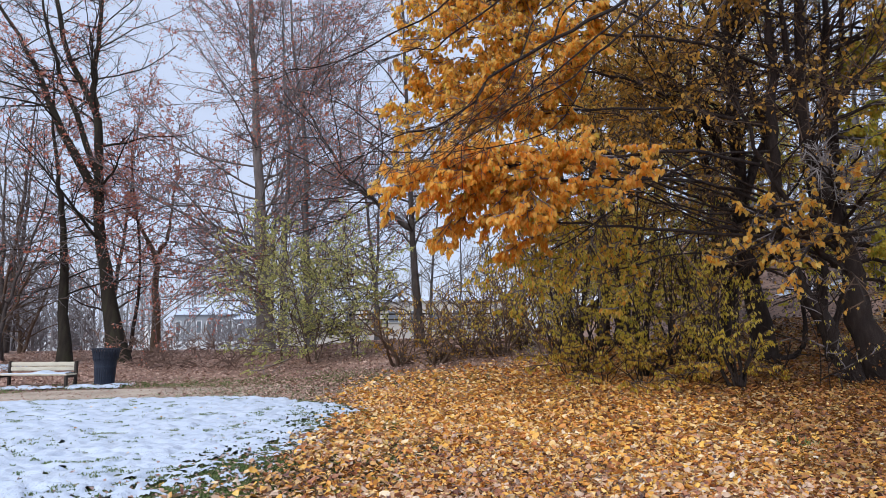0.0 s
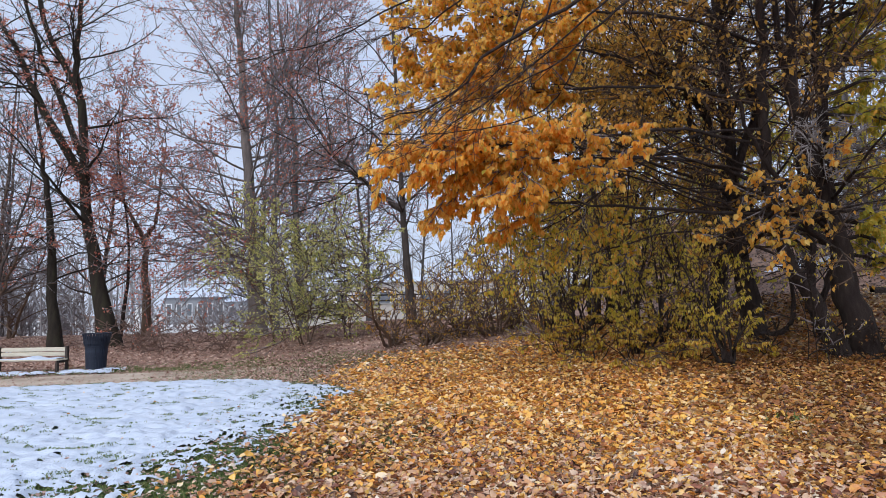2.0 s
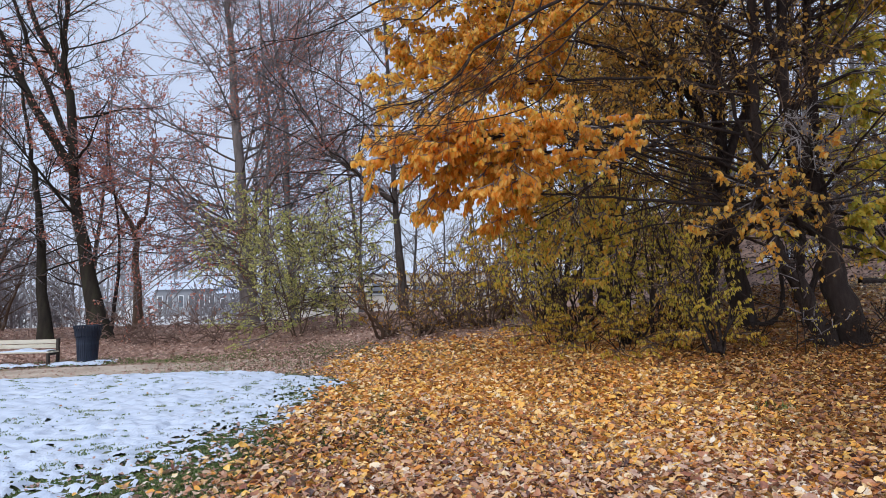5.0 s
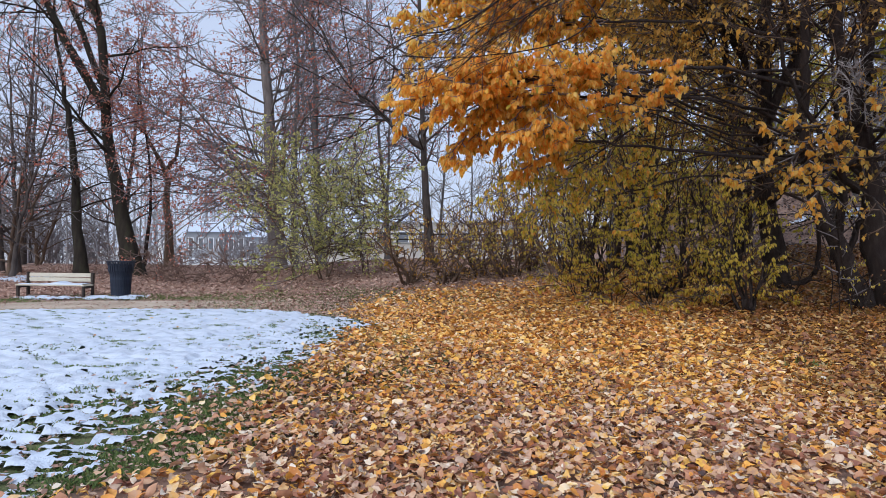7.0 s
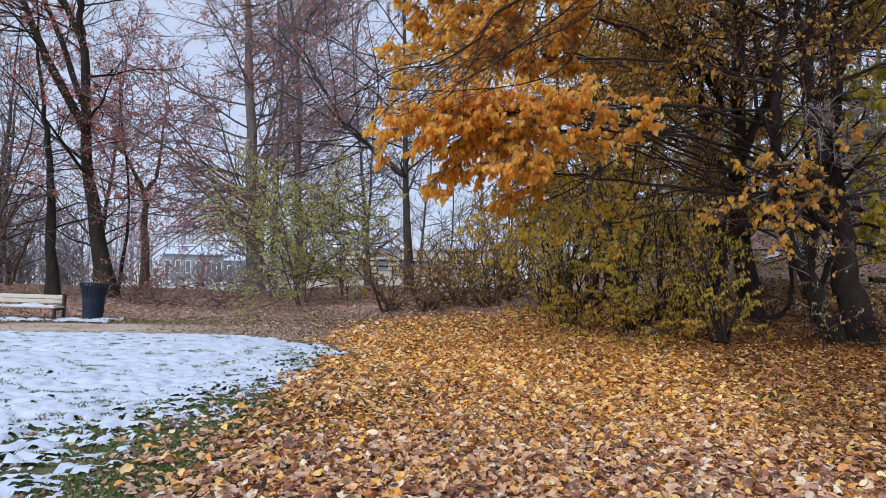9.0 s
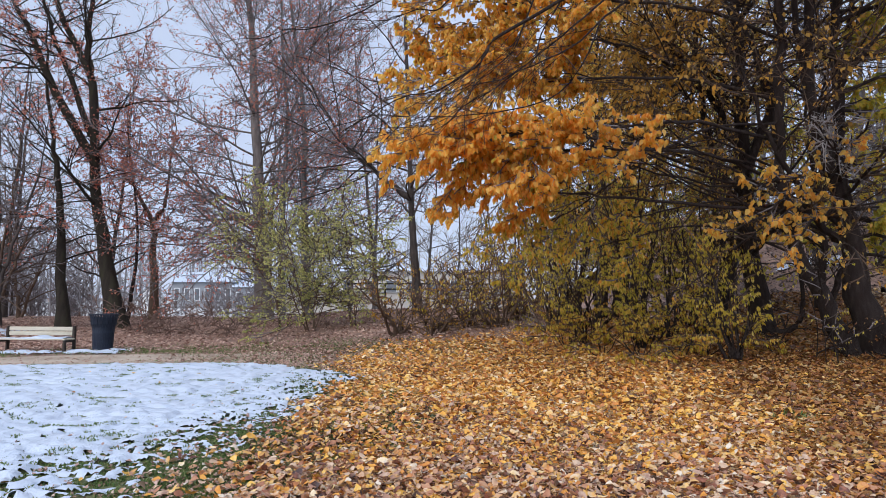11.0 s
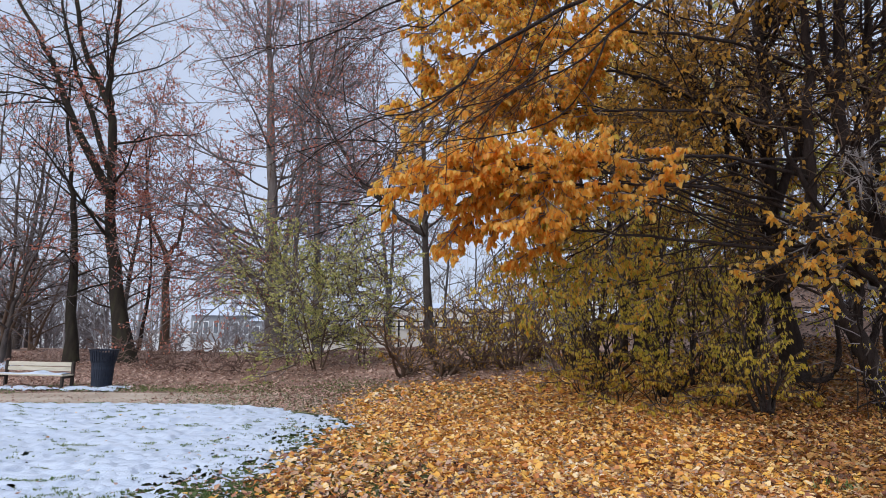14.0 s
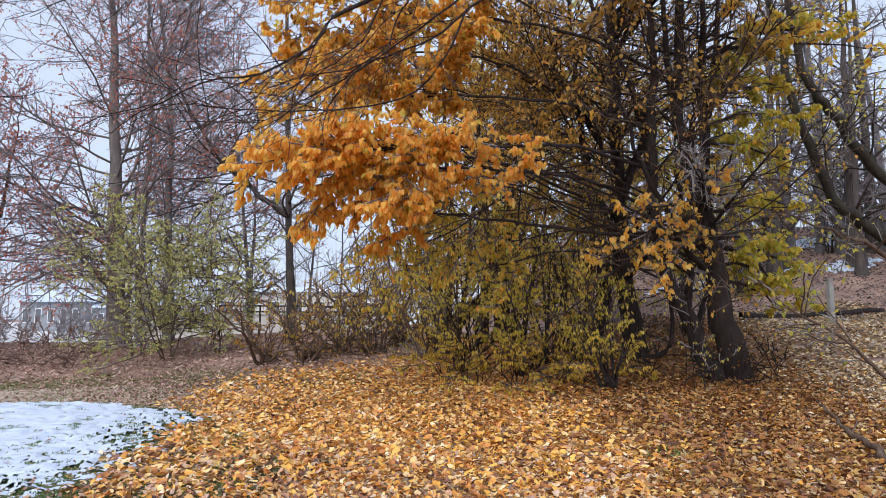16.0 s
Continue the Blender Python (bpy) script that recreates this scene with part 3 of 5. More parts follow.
def mound(x, y):
    d = np.hypot(x + 6.2, y - 8)
    return (d > 8.3) & (RNG.random(len(x)) < step(8.2, 9.9, d))


litter("beech_litter", *scatter(-20, 8, 16, 30, 100, mound), M_LITTER_BROWN, 0.094, "reddish brown fallen beech leaves on the mound", 0.45, 0.05, True)
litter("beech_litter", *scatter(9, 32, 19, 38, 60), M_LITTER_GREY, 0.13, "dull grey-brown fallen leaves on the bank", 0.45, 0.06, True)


def grass(name, x, y, tall, label, width=0.006, lift=0.015):
    n = len(x)
    z = height(x, y) + lift
    d = unit(np.stack([RNG.normal(size=n) * 0.6, RNG.normal(size=n) * 0.6, np.ones(n)], -1))
    L = tall * RNG.uniform(0.5, 1.3, n)
    v, f = blades(np.stack([x, y, z], -1), d, unit(RNG.normal(size=(n, 3))), L, np.full(n, width) * RNG.uniform(0.7, 1.4, n), 0.2, 0.25, True)
    return tagged(new(name, mesh_from(name, v, f, M_GRASS)), label, "grass", kind="stuff")


def bare_lawn(x, y):
    tuft = lattice(x, y, 0.35, 81) + 0.4 * lattice(x, y, 0.1, 82)
    return (np.hypot(x + 6.2, y - 8) < 5.85) & (snow_depth(x, y) < 0.03) & (tuft > 0.44 + 0.4 * step(6, 9, y))


gx, gy = scatter(-6, -0.6, 3, 9, 320, lambda x, y: (snow_depth(x, y) < 0.06) & (np.hypot(x + 6.2, y - 8) < 5.85))
litter("leaf_crumbs", gx, gy, M_LITTER_BROWN, 0.045, "small crumbled brown leaves on the wet lawn", 0.5, 0.02, True)
grass("grass", *scatter(-7, -0.6, 3, 10.5, 5200, bare_lawn), 0.034, "dark green grass blades between snow and fallen leaves", 0.011)


def snow_tufts(x, y):
    clump = lattice(x, y * 1.5, 0.28, 85) * 0.55 + lattice(x, y * 1.5, 0.09, 86) * 0.45
    return (np.hypot(x + 6.2, y - 8) < 5.7) & (snow_depth(x, y) > 0.05) & (clump + 0.12 * (lattice(x, y, 1.4, 87) - 0.5) > 0.705)


grass("grass", *scatter(-11, -2, 4, 13.6, 2000, snow_tufts), 0.026, "tufts of grass tips poking through the snow", 0.011, 0.055)


def verge(x, y):
    d = np.hypot(x + 6.2, y - 8)
    return (RNG.random(len(x)) < step(8.0, 8.6, d) * step(11.2, 9.0, d) * step(0.2, 0.6, lattice(x, y, 0.6, 83)))


def worn_path(x, y):
    """The end of the path under the trees, half hidden by dull leaves and grass."""
    d = np.hypot(x + 6.2, y - 8)
    return (d > 5.9) & (d < 9.4) & (RNG.random(len(x)) < step(-7.5, -3.5, x + 1.6 * (lattice(x, y, 0.7, 84) - 0.5)))


litter("fallen_leaves", *scatter(-8, 0.5, 11, 17.5, 230, worn_path), M_LITTER_BROWN, 0.08, "dull brown leaves trodden into the end of the path", 0.4, 0.03, True)
grass("grass", *scatter(-8, 0.5, 12.4, 17.5, 420, worn_path), 0.04, "thin grass growing over the edge of the path", 0.016)
grass("grass", *scatter(-12, 1, 14, 20, 450, verge), 0.055, "thin grass verge along the path", 0.018)
grass("weeds", *scatter(3.6, 4.3, 7.35, 7.9, 400, lambda x, y: np.hypot((x - 3.95) / 0.3, (y - 7.6) / 0.2) < 1), 0.12, "small dark green weed among the leaves", 0.016)


# ---- trees ----
def tree(name, label, stems, limbs=(10, 0.3, 0.98, 60, 4.0, 0.5), boughs=(7, 0.35), sprays=(5, 0.4), bark=None, twig=None, leaf=None, aimed=(), flat=0.0, wander=0.12, lean=None, category="tree", group="trees", rtwig=0.0042, sides=10, shrink=0.45, rise2=0.15, droop=0.1, bough_from=0.15, spray_joints=2, limb_sides=5, limb_share=0.45, sway=0.05, tip=0.012):
    """stems: (guide points, base radius, tip radius, flare). limbs: count per stem, from, to, angle, length, rise.
    boughs and sprays: count per parent and length as a share of the parent's. leaf: list of (material, per twig, size, ratio, hang, keep, simple)."""
    base = np.asarray(stems[0][0][0], dtype=float)
    base[2] = ground_at(base[0], base[1])
    root = thing(name, base, label, category, group)
    first = []
    for k, (pts, r0, r1, flare) in enumerate(stems):
        pts = [tuple(p) for p in pts]
        if flare:
            pts[0] = (pts[0][0], pts[0][1], ground_at(pts[0][0], pts[0][1]) - 0.12)
        P, R = curve_through(pts, 18 if len(pts) < 9 else 30, r0, r1, flare, min(0.03, r0 * 0.3))
        v, f = tubes([(P, R, sides)], base)
        part("trunk" if k == 0 else "stem", mesh_from("trunk", v, f, bark or M_BARK, True), None, root)
        first.append((P, R))
    L1P, L1R, LL = [], [], []
    if limbs[0]:
        for P, R in first:
            p, r, L = spawn(P, R, limbs[0], limbs[1], limbs[2], limbs[3], limbs[4], 9, limbs[5], wander, limb_share, tip, lean=lean, shrink=shrink)
            L1P.append(p), L1R.append(r), LL.append(L)
    for start, goal, r0, lift in aimed:
        s, g = np.asarray(start, dtype=float), np.asarray(goal, dtype=float)
        mid = s * 0.5 + g * 0.5 + np.array((0, 0, lift))
        t = np.linspace(0, 1, 9)[:, None]
        p = s * (1 - t) ** 2 + 2 * mid * t * (1 - t) + g * t * t + np.cumsum(RNG.normal(size=(9, 3)), 0) * sway * (t > 0)
        L1P.append(p[None]), L1R.append((r0 * (1 - t[:, 0]) ** 0.8 + min(0.01, r0 * 0.4))[None]), LL.append(np.array([np.linalg.norm(g - s)]))
    P1, R1, L1 = np.concatenate(L1P), np.concatenate(L1R), np.concatenate(LL)
    for k in range(len(P1)):
        v, f = tubes([(P1[k:k + 1], R1[k:k + 1], limb_sides)], base)
        part("limb", mesh_from("limb", v, f, bark or M_BARK, True), None, root)
    P2, R2, L2 = spawn(P1, R1, boughs[0], bough_from, 1.0, 45, L1 * boughs[1], 4, rise2, 0.12, 0.55, tip * 0.67, flat)
    P3, R3, L3 = spawn(P2, R2, sprays[0], 0.15, 1.0, 42, L2 * sprays[1], spray_joints, droop, 0.12, 0.6, rtwig, flat)
    v, f = tubes([(P2, R2, 3), (P3, R3, 3)], base)
    tagged(part("brushwood", mesh_from("brushwood", v, f, twig or M_TWIG, True), None, root), kind="stuff")
    for k, (material, n, size, ratio, hang, keep, simple) in enumerate(leaf or ()):
        items = [leaves_on(P3, n, size, ratio, hang, keep, simple, base), leaves_on(P2[:, 2:], max(1, n // 2), size, ratio, hang, keep, simple, base)]
        v, f = join(items)
        tagged(part("foliage", mesh_from("foliage", v, f, material), None, root), kind="stuff")
    return root, P1, P2, P3


RUST = lambda n, keep: [(M_LEAF_RUST, n + 1, 0.07 + 0.012 * n, 0.62, 0.5, min(1.0, keep * 1.4), True)]

tree("tree", "tall forked tree with dark mossy trunk and a few rust leaves", [
    ([(-13.2, 25.0, 0.4), (-14.0, 25.2, 3.5), (-14.55, 25.3, 5.9), (-14.95, 25.5, 9.9), (-15.3, 25.5, 11.2), (-16.4, 25.5, 13.3), (-17.2, 25.5, 16.0), (-17.9, 25.5, 19.5)], 0.28, 0.06, 0.75),
    ([(-15.2, 25.5, 10.9), (-15.22, 25.4, 12.6), (-15.1, 25.4, 16.0), (-15.0, 25.4, 19.5)], 0.16, 0.04, 0),
    ([(-14.75, 25.35, 7.2), (-16.3, 25.0, 10.1), (-17.0, 25.0, 11.6), (-17.7, 25.0, 13.0), (-19.3, 25.0, 15.4), (-20.8, 25.0, 17.4)], 0.19, 0.04, 0),
    ([(-14.9, 25.4, 8.2), (-15.9, 25.2, 10.8), (-16.7, 25.2, 12.8), (-17.5, 25.2, 15.3), (-17.9, 25.1, 17.5)], 0.14, 0.03, 0),
], (14, 0.2, 0.97, 60, 5.4, 0.15), (9, 0.4), (7, 0.48), M_BARK_MOSS, M_BARK, RUST(2, 0.22), shrink=0.2, limb_share=0.34)
tree("tree", "dark tree trunk with low dead branches and rust leaves", [
    ([(-15.1, 24.5, 0.38), (-15.6, 24.9, 3.5), (-16.0, 25.0, 6.3), (-16.3, 25.0, 8.2), (-16.7, 25.0, 11.4), (-16.8, 25, 13.5)], 0.21, 0.01, 0.5),
], (34, 0.16, 0.97, 72, 5.0, 0.0), (10, 0.4), (8, 0.48), M_BARK_MOSS, M_TWIG, RUST(3, 0.42), shrink=0.2, limb_share=0.22)
tree("tree", "young brown-barked tree with forked top and rust leaves", [
    ([(-13.4, 28.5, 0.78), (-13.6, 28.6, 3.7), (-13.75, 28.6, 5.0), (-14.5, 28.6, 6.4), (-15.0, 28.6, 8.4), (-15.1, 28.6, 12)], 0.2, 0.008, 0.4),
    ([(-13.75, 28.6, 4.9), (-13.2, 28.6, 5.9), (-12.95, 28.6, 8.1), (-12.7, 28.6, 11)], 0.13, 0.008, 0),
], (16, 0.25, 0.97, 66, 5.0, 0.1), (10, 0.4), (9, 0.48), M_BARK_BROWN, M_TWIG, RUST(3, 0.5), shrink=0.2, limb_share=0.26)
tree("tree", "thin sapling with dark bark beside the big trunk", [
    ([(-14.5, 28.2, 0.8), (-14.2, 28.2, 3.2), (-14.3, 28.2, 5.8), (-14.7, 28.2, 8.2), (-14.9, 28.2, 10)], 0.09, 0.006, 0.3),
], (14, 0.2, 0.97, 66, 3.6, 0.1), (7, 0.4), (6, 0.46), M_BARK, M_TWIG, RUST(3, 0.5), shrink=0.2, limb_share=0.3)
beech_low = [((-8.0, 26.5, 4.0), (-12.4, 23.6, 1.4), 0.03, 1.6), ((-8.0, 26.5, 3.6), (-11.2, 22.6, 0.9), 0.03, 1.6), ((-8.1, 26.6, 4.6), (-12.8, 24.2, 3.2), 0.03, 1.4), ((-8.1, 26.6, 5.4), (-13.2, 23.6, 4.6), 0.03, 1.3), ((-8.0, 26.5, 3.2), (-9.8, 21.8, 0.8), 0.03, 1.5), ((-8.2, 26.6, 6.2), (-12.6, 22.6, 5.8), 0.03, 1.0), ((-7.9, 26.4, 4.4), (-8.0, 21.6, 1.6), 0.03, 1.4), ((-8.1, 26.6, 5.0), (-10.4, 22.0, 2.6), 0.03, 1.5)]
tree("beech_tree", "tall beech with upswept bare branches and scattered rust leaves", [
    ([(-7.7, 26.3, 0.8), (-8.1, 26.6, 4.8), (-8.45, 26.8, 8.7), (-8.8, 27, 12.7), (-9.1, 27, 16.8), (-9.4, 27, 21)], 0.33, 0.05, 0.35),
], (64, 0.1, 0.97, 66, 7.6, 0.16), (16, 0.34), (12, 0.46), M_BARK_BEECH, M_TWIG, RUST(2, 0.3), beech_low, wander=0.09, shrink=0.1, droop=0.0, limb_share=0.24)
tree("beech_tree", "slender grey-trunked tree with fine bare branches", [
    ([(-5.7, 25.5, 0.8), (-6.0, 25.8, 4.8), (-6.15, 26, 8.7), (-6.4, 26, 11.3), (-6.8, 26, 14), (-7.1, 26, 18)], 0.18, 0.03, 0.35),
    ([(-6.9, 26.0, 0.8), (-7.0, 26, 5), (-6.9, 26, 9), (-7.2, 26, 13), (-7.3, 26, 16)], 0.13, 0.03, 0.3),
], (32, 0.14, 0.97, 68, 6.2, 0.1), (14, 0.36), (10, 0.46), M_BARK_GREY, M_TWIG, RUST(2, 0.25), wander=0.09, shrink=0.1, limb_share=0.24)
tree("tree", "slim dark tree with one long arching bough", [
    ([(-1.1, 23.5, 0.85), (-1.3, 24, 3.3), (-1.45, 24.2, 5.5), (-1.55, 24.3, 8.0), (-1.7, 24.4, 11.6), (-2.0, 24.5, 18)], 0.17, 0.05, 0.4),
    ([(-1.45, 24.2, 5.4), (-2.35, 24, 5.95), (-3.0, 24, 6.6), (-3.9, 24, 7.35), (-5.3, 24, 9.6), (-6.7, 24, 12.1)], 0.13, 0.03, 0),
], (22, 0.3, 0.97, 66, 5.8, 0.0), (10, 0.38), (8, 0.48), M_BARK_DIM, M_TWIG, RUST(2, 0.3), wander=0.09, shrink=0.1, droop=-0.3)
for x, y, hgt in ((-17.7, 24.0, 7.5), (-20.3, 29.5, 8.0), (-21.9, 27.0, 8.0)):
    sx = RNG.normal() * 0.9
    tree("tree", "small dark bare tree with low spreading branches", [
        ([(x, y, 0), (x + sx * 0.2, y, hgt * 0.25), (x + sx * 0.7, y, hgt * 0.6), (x + sx, y, hgt)], 0.11, 0.012, 0.4),
        ([(x + 0.1, y, 0.5), (x + 0.7, y, hgt * 0.3), (x + 1.4, y, hgt * 0.55), (x + 1.9, y, hgt * 0.8)], 0.08, 0.012, 0),
    ], (16, 0.1, 0.99, 66, hgt * 0.42, 0.1), (7, 0.38), (5, 0.46), M_BARK_BROWN, M_TWIG, None, rtwig=0.007, sides=7, shrink=0.25)
for x, y, hgt, r in ((-19.2, 25.6, 13, 0.16), (-18.2, 25.2, 11, 0.14), (-17.3, 23.6, 9, 0.1), (-21.5, 30, 15, 0.2), (-18, 33, 14, 0.18), (-24, 34, 15, 0.2), (-11, 36, 14, 0.18), (-4, 35, 14, 0.16), (-9, 31.5, 12, 0.12), (0.6, 31, 9, 0.08), (2.4, 29.5, 9.5, 0.08), (-1.0, 35, 15, 0.1), (-3.4, 30, 17, 0.13)):
    sx = RNG.normal() * 0.8
    tree("tree", "bare grey-brown tree standing behind the bench" if x < -12 else "bare tree behind the mound", [
        ([(x, y, 0), (x + sx * 0.3, y, hgt * 0.3), (x + sx, y, hgt * 0.65), (x + sx * 1.3, y, hgt)], r, 0.008, 0.4),
    ], (13 if x < -16 and y < 27 else 26, 0.15, 0.99, 60, hgt * 0.33, 0.2), (9, 0.38), (6, 0.45), M_BARK_DIM if x < -12 else M_BARK_GREY, M_TWIG if x < -12 else M_TWIG_PALE, None, rtwig=0.008, sides=8, shrink=0.25)

# the spreading multi-stemmed tree with the orange side branches
STEM_B = [(8.95, 13.3, 0.3), (8.68, 13.3, 1.63), (8.61, 13.3, 2.45), (8.5, 13.3, 3.14), (8.27, 13.3, 3.98), (8.0, 13.3, 5.04), (7.83, 13.3, 6.06), (7.88, 13.3, 7.84), (7.94, 13.3, 9.69), (8.0, 13.3, 12.5)]
STEM_C = [(8.21, 13.0, 0.3), (7.74, 13.0, 1.41), (7.39, 13.0, 1.99), (7.11, 13.0, 2.9), (6.98, 13.0, 3.81), (6.94, 13.0, 4.92), (6.98, 13.0, 5.81), (7.08, 13.0, 7.18), (7.05, 13.0, 8.69), (6.9, 13.0, 11.0)]
STEM_M = [(8.05, 16.0, 0.5), (7.86, 16.0, 1.69), (7.73, 16.0, 2.79), (7.67, 16.0, 4.07), (7.62, 16.0, 6.52), (7.65, 16.0, 7.96), (7.55, 16.0, 9.57), (7.3, 16.0, 13.5)]
LOW_GOALS = [(0.0, 10.6, 3.2), (0.6, 10.5, 3.55), (-0.7, 10.6, 3.4), (1.1, 10.6, 3.75), (-1.35, 10.9, 4.1), (-1.55, 10.76, 3.92), (-1.19, 11.16, 3.69), (-0.62, 10.43, 2.92), (-0.05, 11.15, 3.05), (0.25, 10.58, 2.86), (-0.85, 10.68, 3.84), (-0.26, 11.04, 3.45), (0.34, 10.67, 3.28), (0.8, 10.79, 3.45), (-0.44, 10.32, 3.81), (0.26, 10.98, 3.9), (0.96, 10.78, 4.0), (-1.03, 10.48, 4.1), (-0.25, 10.54, 4.21), (0.47, 10.98, 4.32), (1.23, 10.55, 4.2), (1.75, 10.42, 4.26)]
EDGE_GOALS = [(1.5, 10.6, 3.8), (2.0, 11.0, 3.85), (1.9, 10.66, 4.42), (2.1, 10.57, 3.98), (2.8, 10.71, 4.12), (2.4, 10.6, 4.28), (3.1, 10.9, 4.3)]
HIGH_GOALS = [(2.43, 12.22, 6.06), (1.87, 12.41, 5.77), (2.6, 12.0, 7.1), (2.0, 12.0, 5.3), (1.2, 11.6, 5.0), (-1.27, 11.98, 7.08), (-1.17, 12.58, 6.42), (-1.31, 12.55, 5.88), (-1.54, 12.27, 5.32), (-0.69, 12.05, 7.85), (-0.88, 11.73, 7.32), (-0.45, 11.59, 6.71), (-0.66, 12.56, 6.6), (-0.47, 12.02, 5.71), (-0.68, 11.54, 5.09), (0.01, 12.15, 7.89), (0.36, 12.33, 7.3), (0.23, 12.14, 6.53), (0.47, 12.5, 6.06), (0.19, 11.45, 5.11), (0.94, 12.03, 7.7), (1.15, 11.95, 6.92), (0.97, 11.47, 6.01), (1.14, 12.17, 5.57), (1.82, 12.42, 8.02), (1.87, 12.11, 7.11), (1.89, 11.71, 6.22), (0.02, 12.01, 8.69), (1.19, 12.01, 8.68), (2.45, 12.3, 7.77), (2.32, 11.58, 6.56), (-0.94, 12.38, 8.8)]


def on_stem(points, z):
    g = np.asarray(points)
    return (float(np.interp(z, g[:, 2], g[:, 0])), float(np.interp(z, g[:, 2], g[:, 1])), z)


def reach(goals, stems, r0, jitter):
    """Long level limbs from the stems to the given tips."""
    out = []
    for k, g in enumerate(goals):
        s = on_stem(stems[k % len(stems)], min(max(g[2] * 0.92 + RNG.normal() * jitter, 2.6), 8.6))
        out.append((s, (g[0] + 0.3, g[1], g[2] + 0.2), r0, -0.3 + 0.9 * RNG.random()))
    return out


def fan(goals, mains, r0):
    """Lesser limbs that leave the outer half of the nearest main limb for the given tips."""
    out = []
    for g in goals:
        tip = np.array((g[0] + 0.2, g[1], g[2] + 0.15))
        m = min(mains, key=lambda q: float(np.linalg.norm(np.asarray(q[-1]) - tip)) * (0.8 + 0.4 * RNG.random()))
        a, b = np.asarray(m[-2], dtype=float), np.asarray(m[-1], dtype=float)
        out.append((tuple(a + (b - a) * RNG.uniform(0.1, 0.95)), tuple(tip), r0, 0.1 + 0.3 * RNG.random()))
    return out


LOW_MAINS = [[(6.97, 13.0, 3.9), (5.2, 12.2, 4.3), (3.3, 11.3, 4.2), (1.4, 10.9, 4.05)], [(7.67, 16.0, 4.4), (5.6, 14.2, 4.5), (3.4, 12.0, 4.5), (0.9, 11.1, 4.45)], [(7.05, 13.0, 3.3), (5.2, 12.3, 3.3), (3.2, 11.4, 3.3), (1.5, 10.9, 3.35)], [(6.94, 13.0, 4.8), (4.9, 12.0, 4.9), (2.9, 11.2, 4.6), (0.6, 10.8, 4.3)]]
HIGH_MAINS = [[(6.97, 13.0, 5.7), (5.2, 12.7, 6.0), (3.2, 12.3, 5.9), (0.9, 12.1, 5.7)], [(7.62, 16.0, 6.4), (5.6, 14.6, 6.9), (3.3, 12.8, 6.9), (1.0, 12.3, 6.7)], [(7.07, 13.0, 7.1), (5.2, 12.6, 7.5), (3.2, 12.4, 7.6), (0.9, 12.2, 7.4)], [(7.64, 16.0, 7.9), (5.6, 14.4, 8.4), (3.2, 12.7, 8.5), (0.8, 12.2, 8.3)]]
tree("spreading_tree", "broad multi-stemmed tree with glowing orange leaves on long side branches", [
    (STEM_C, 0.17, 0.06, 0.5),
    ([(7.74, 14.5, 5.19), (7.72, 14.6, 6.1), (7.53, 14.7, 6.97), (7.33, 14.8, 7.84), (6.88, 15.0, 8.91), (6.51, 15.0, 9.84)], 0.11, 0.05, 0),
] + [(m, 0.045, 0.016, 0) for m in LOW_MAINS], (0, 0, 0, 0, 0, 0), (14, 0.4), (8, 0.5), M_BARK, M_TWIG,
     [(M_LEAF_ORANGE, 8, 0.118, 0.62, 1.3, 0.85, False), (M_LEAF_LIME, 1, 0.13, 0.55, 1.2, 0.25, False)], fan(LOW_GOALS, LOW_MAINS, 0.008), flat=0.85, wander=0.1, bough_from=0.2, spray_joints=3, limb_sides=7, sway=0.085, rise2=-0.1, droop=-0.2)
tree("side_branches", "tapering ends of orange-leaved branches in front of the dark crown", [([(6.95, 13.0, 5.2), (5.2, 12.3, 4.9), (3.9, 12.0, 4.25), (3.0, 11.8, 3.65), (2.2, 11.6, 3.1), (1.6, 11.5, 2.8)], 0.032, 0.008, 0)], (0, 0, 0, 0, 0, 0), (6, 0.12), (5, 0.5), M_BARK, M_TWIG,
     [(M_LEAF_ORANGE, 6, 0.12, 0.62, 1.3, 0.6, False)], reach(EDGE_GOALS, (STEM_C,), 0.02, 0.3), flat=0.85, bough_from=0.8, spray_joints=3, sway=0.06, rise2=-0.1, droop=-0.2, category="branch", group="branches")
tree("crown_branches", "long upper branches with thin golden orange leaves", [(m, 0.045, 0.016, 0) for m in HIGH_MAINS], (0, 0, 0, 0, 0, 0), (17, 0.46), (8, 0.5), M_BARK, M_TWIG,
     [(M_LEAF_ORANGE, 6, 0.118, 0.62, 1.1, 0.85, False), (M_LEAF_YELLOW, 2, 0.11, 0.6, 1.1, 0.5, False), (M_LEAF_OCHRE, 2, 0.115, 0.6, 1.1, 0.6, False)], fan(HIGH_GOALS, HIGH_MAINS, 0.008), flat=0.6, wander=0.1, bough_from=0.05, spray_joints=3, limb_sides=6, sway=0.085, rise2=0.0, droop=-0.1, category="branch", group="branches")
SHADE_GOALS = [(1.75, 12.6, 8.0), (2.35, 12.8, 8.3), (2.95, 13.0, 8.2), (3.6, 13.2, 8.5), (2.55, 12.8, 7.5), (3.25, 13.0, 7.4), (3.9, 13.4, 8.1), (2.7, 12.8, 6.7), (3.4, 13.0, 6.3), (2.6, 12.6, 5.9), (4.2, 13.4, 7.0), (3.2, 12.8, 5.4)]
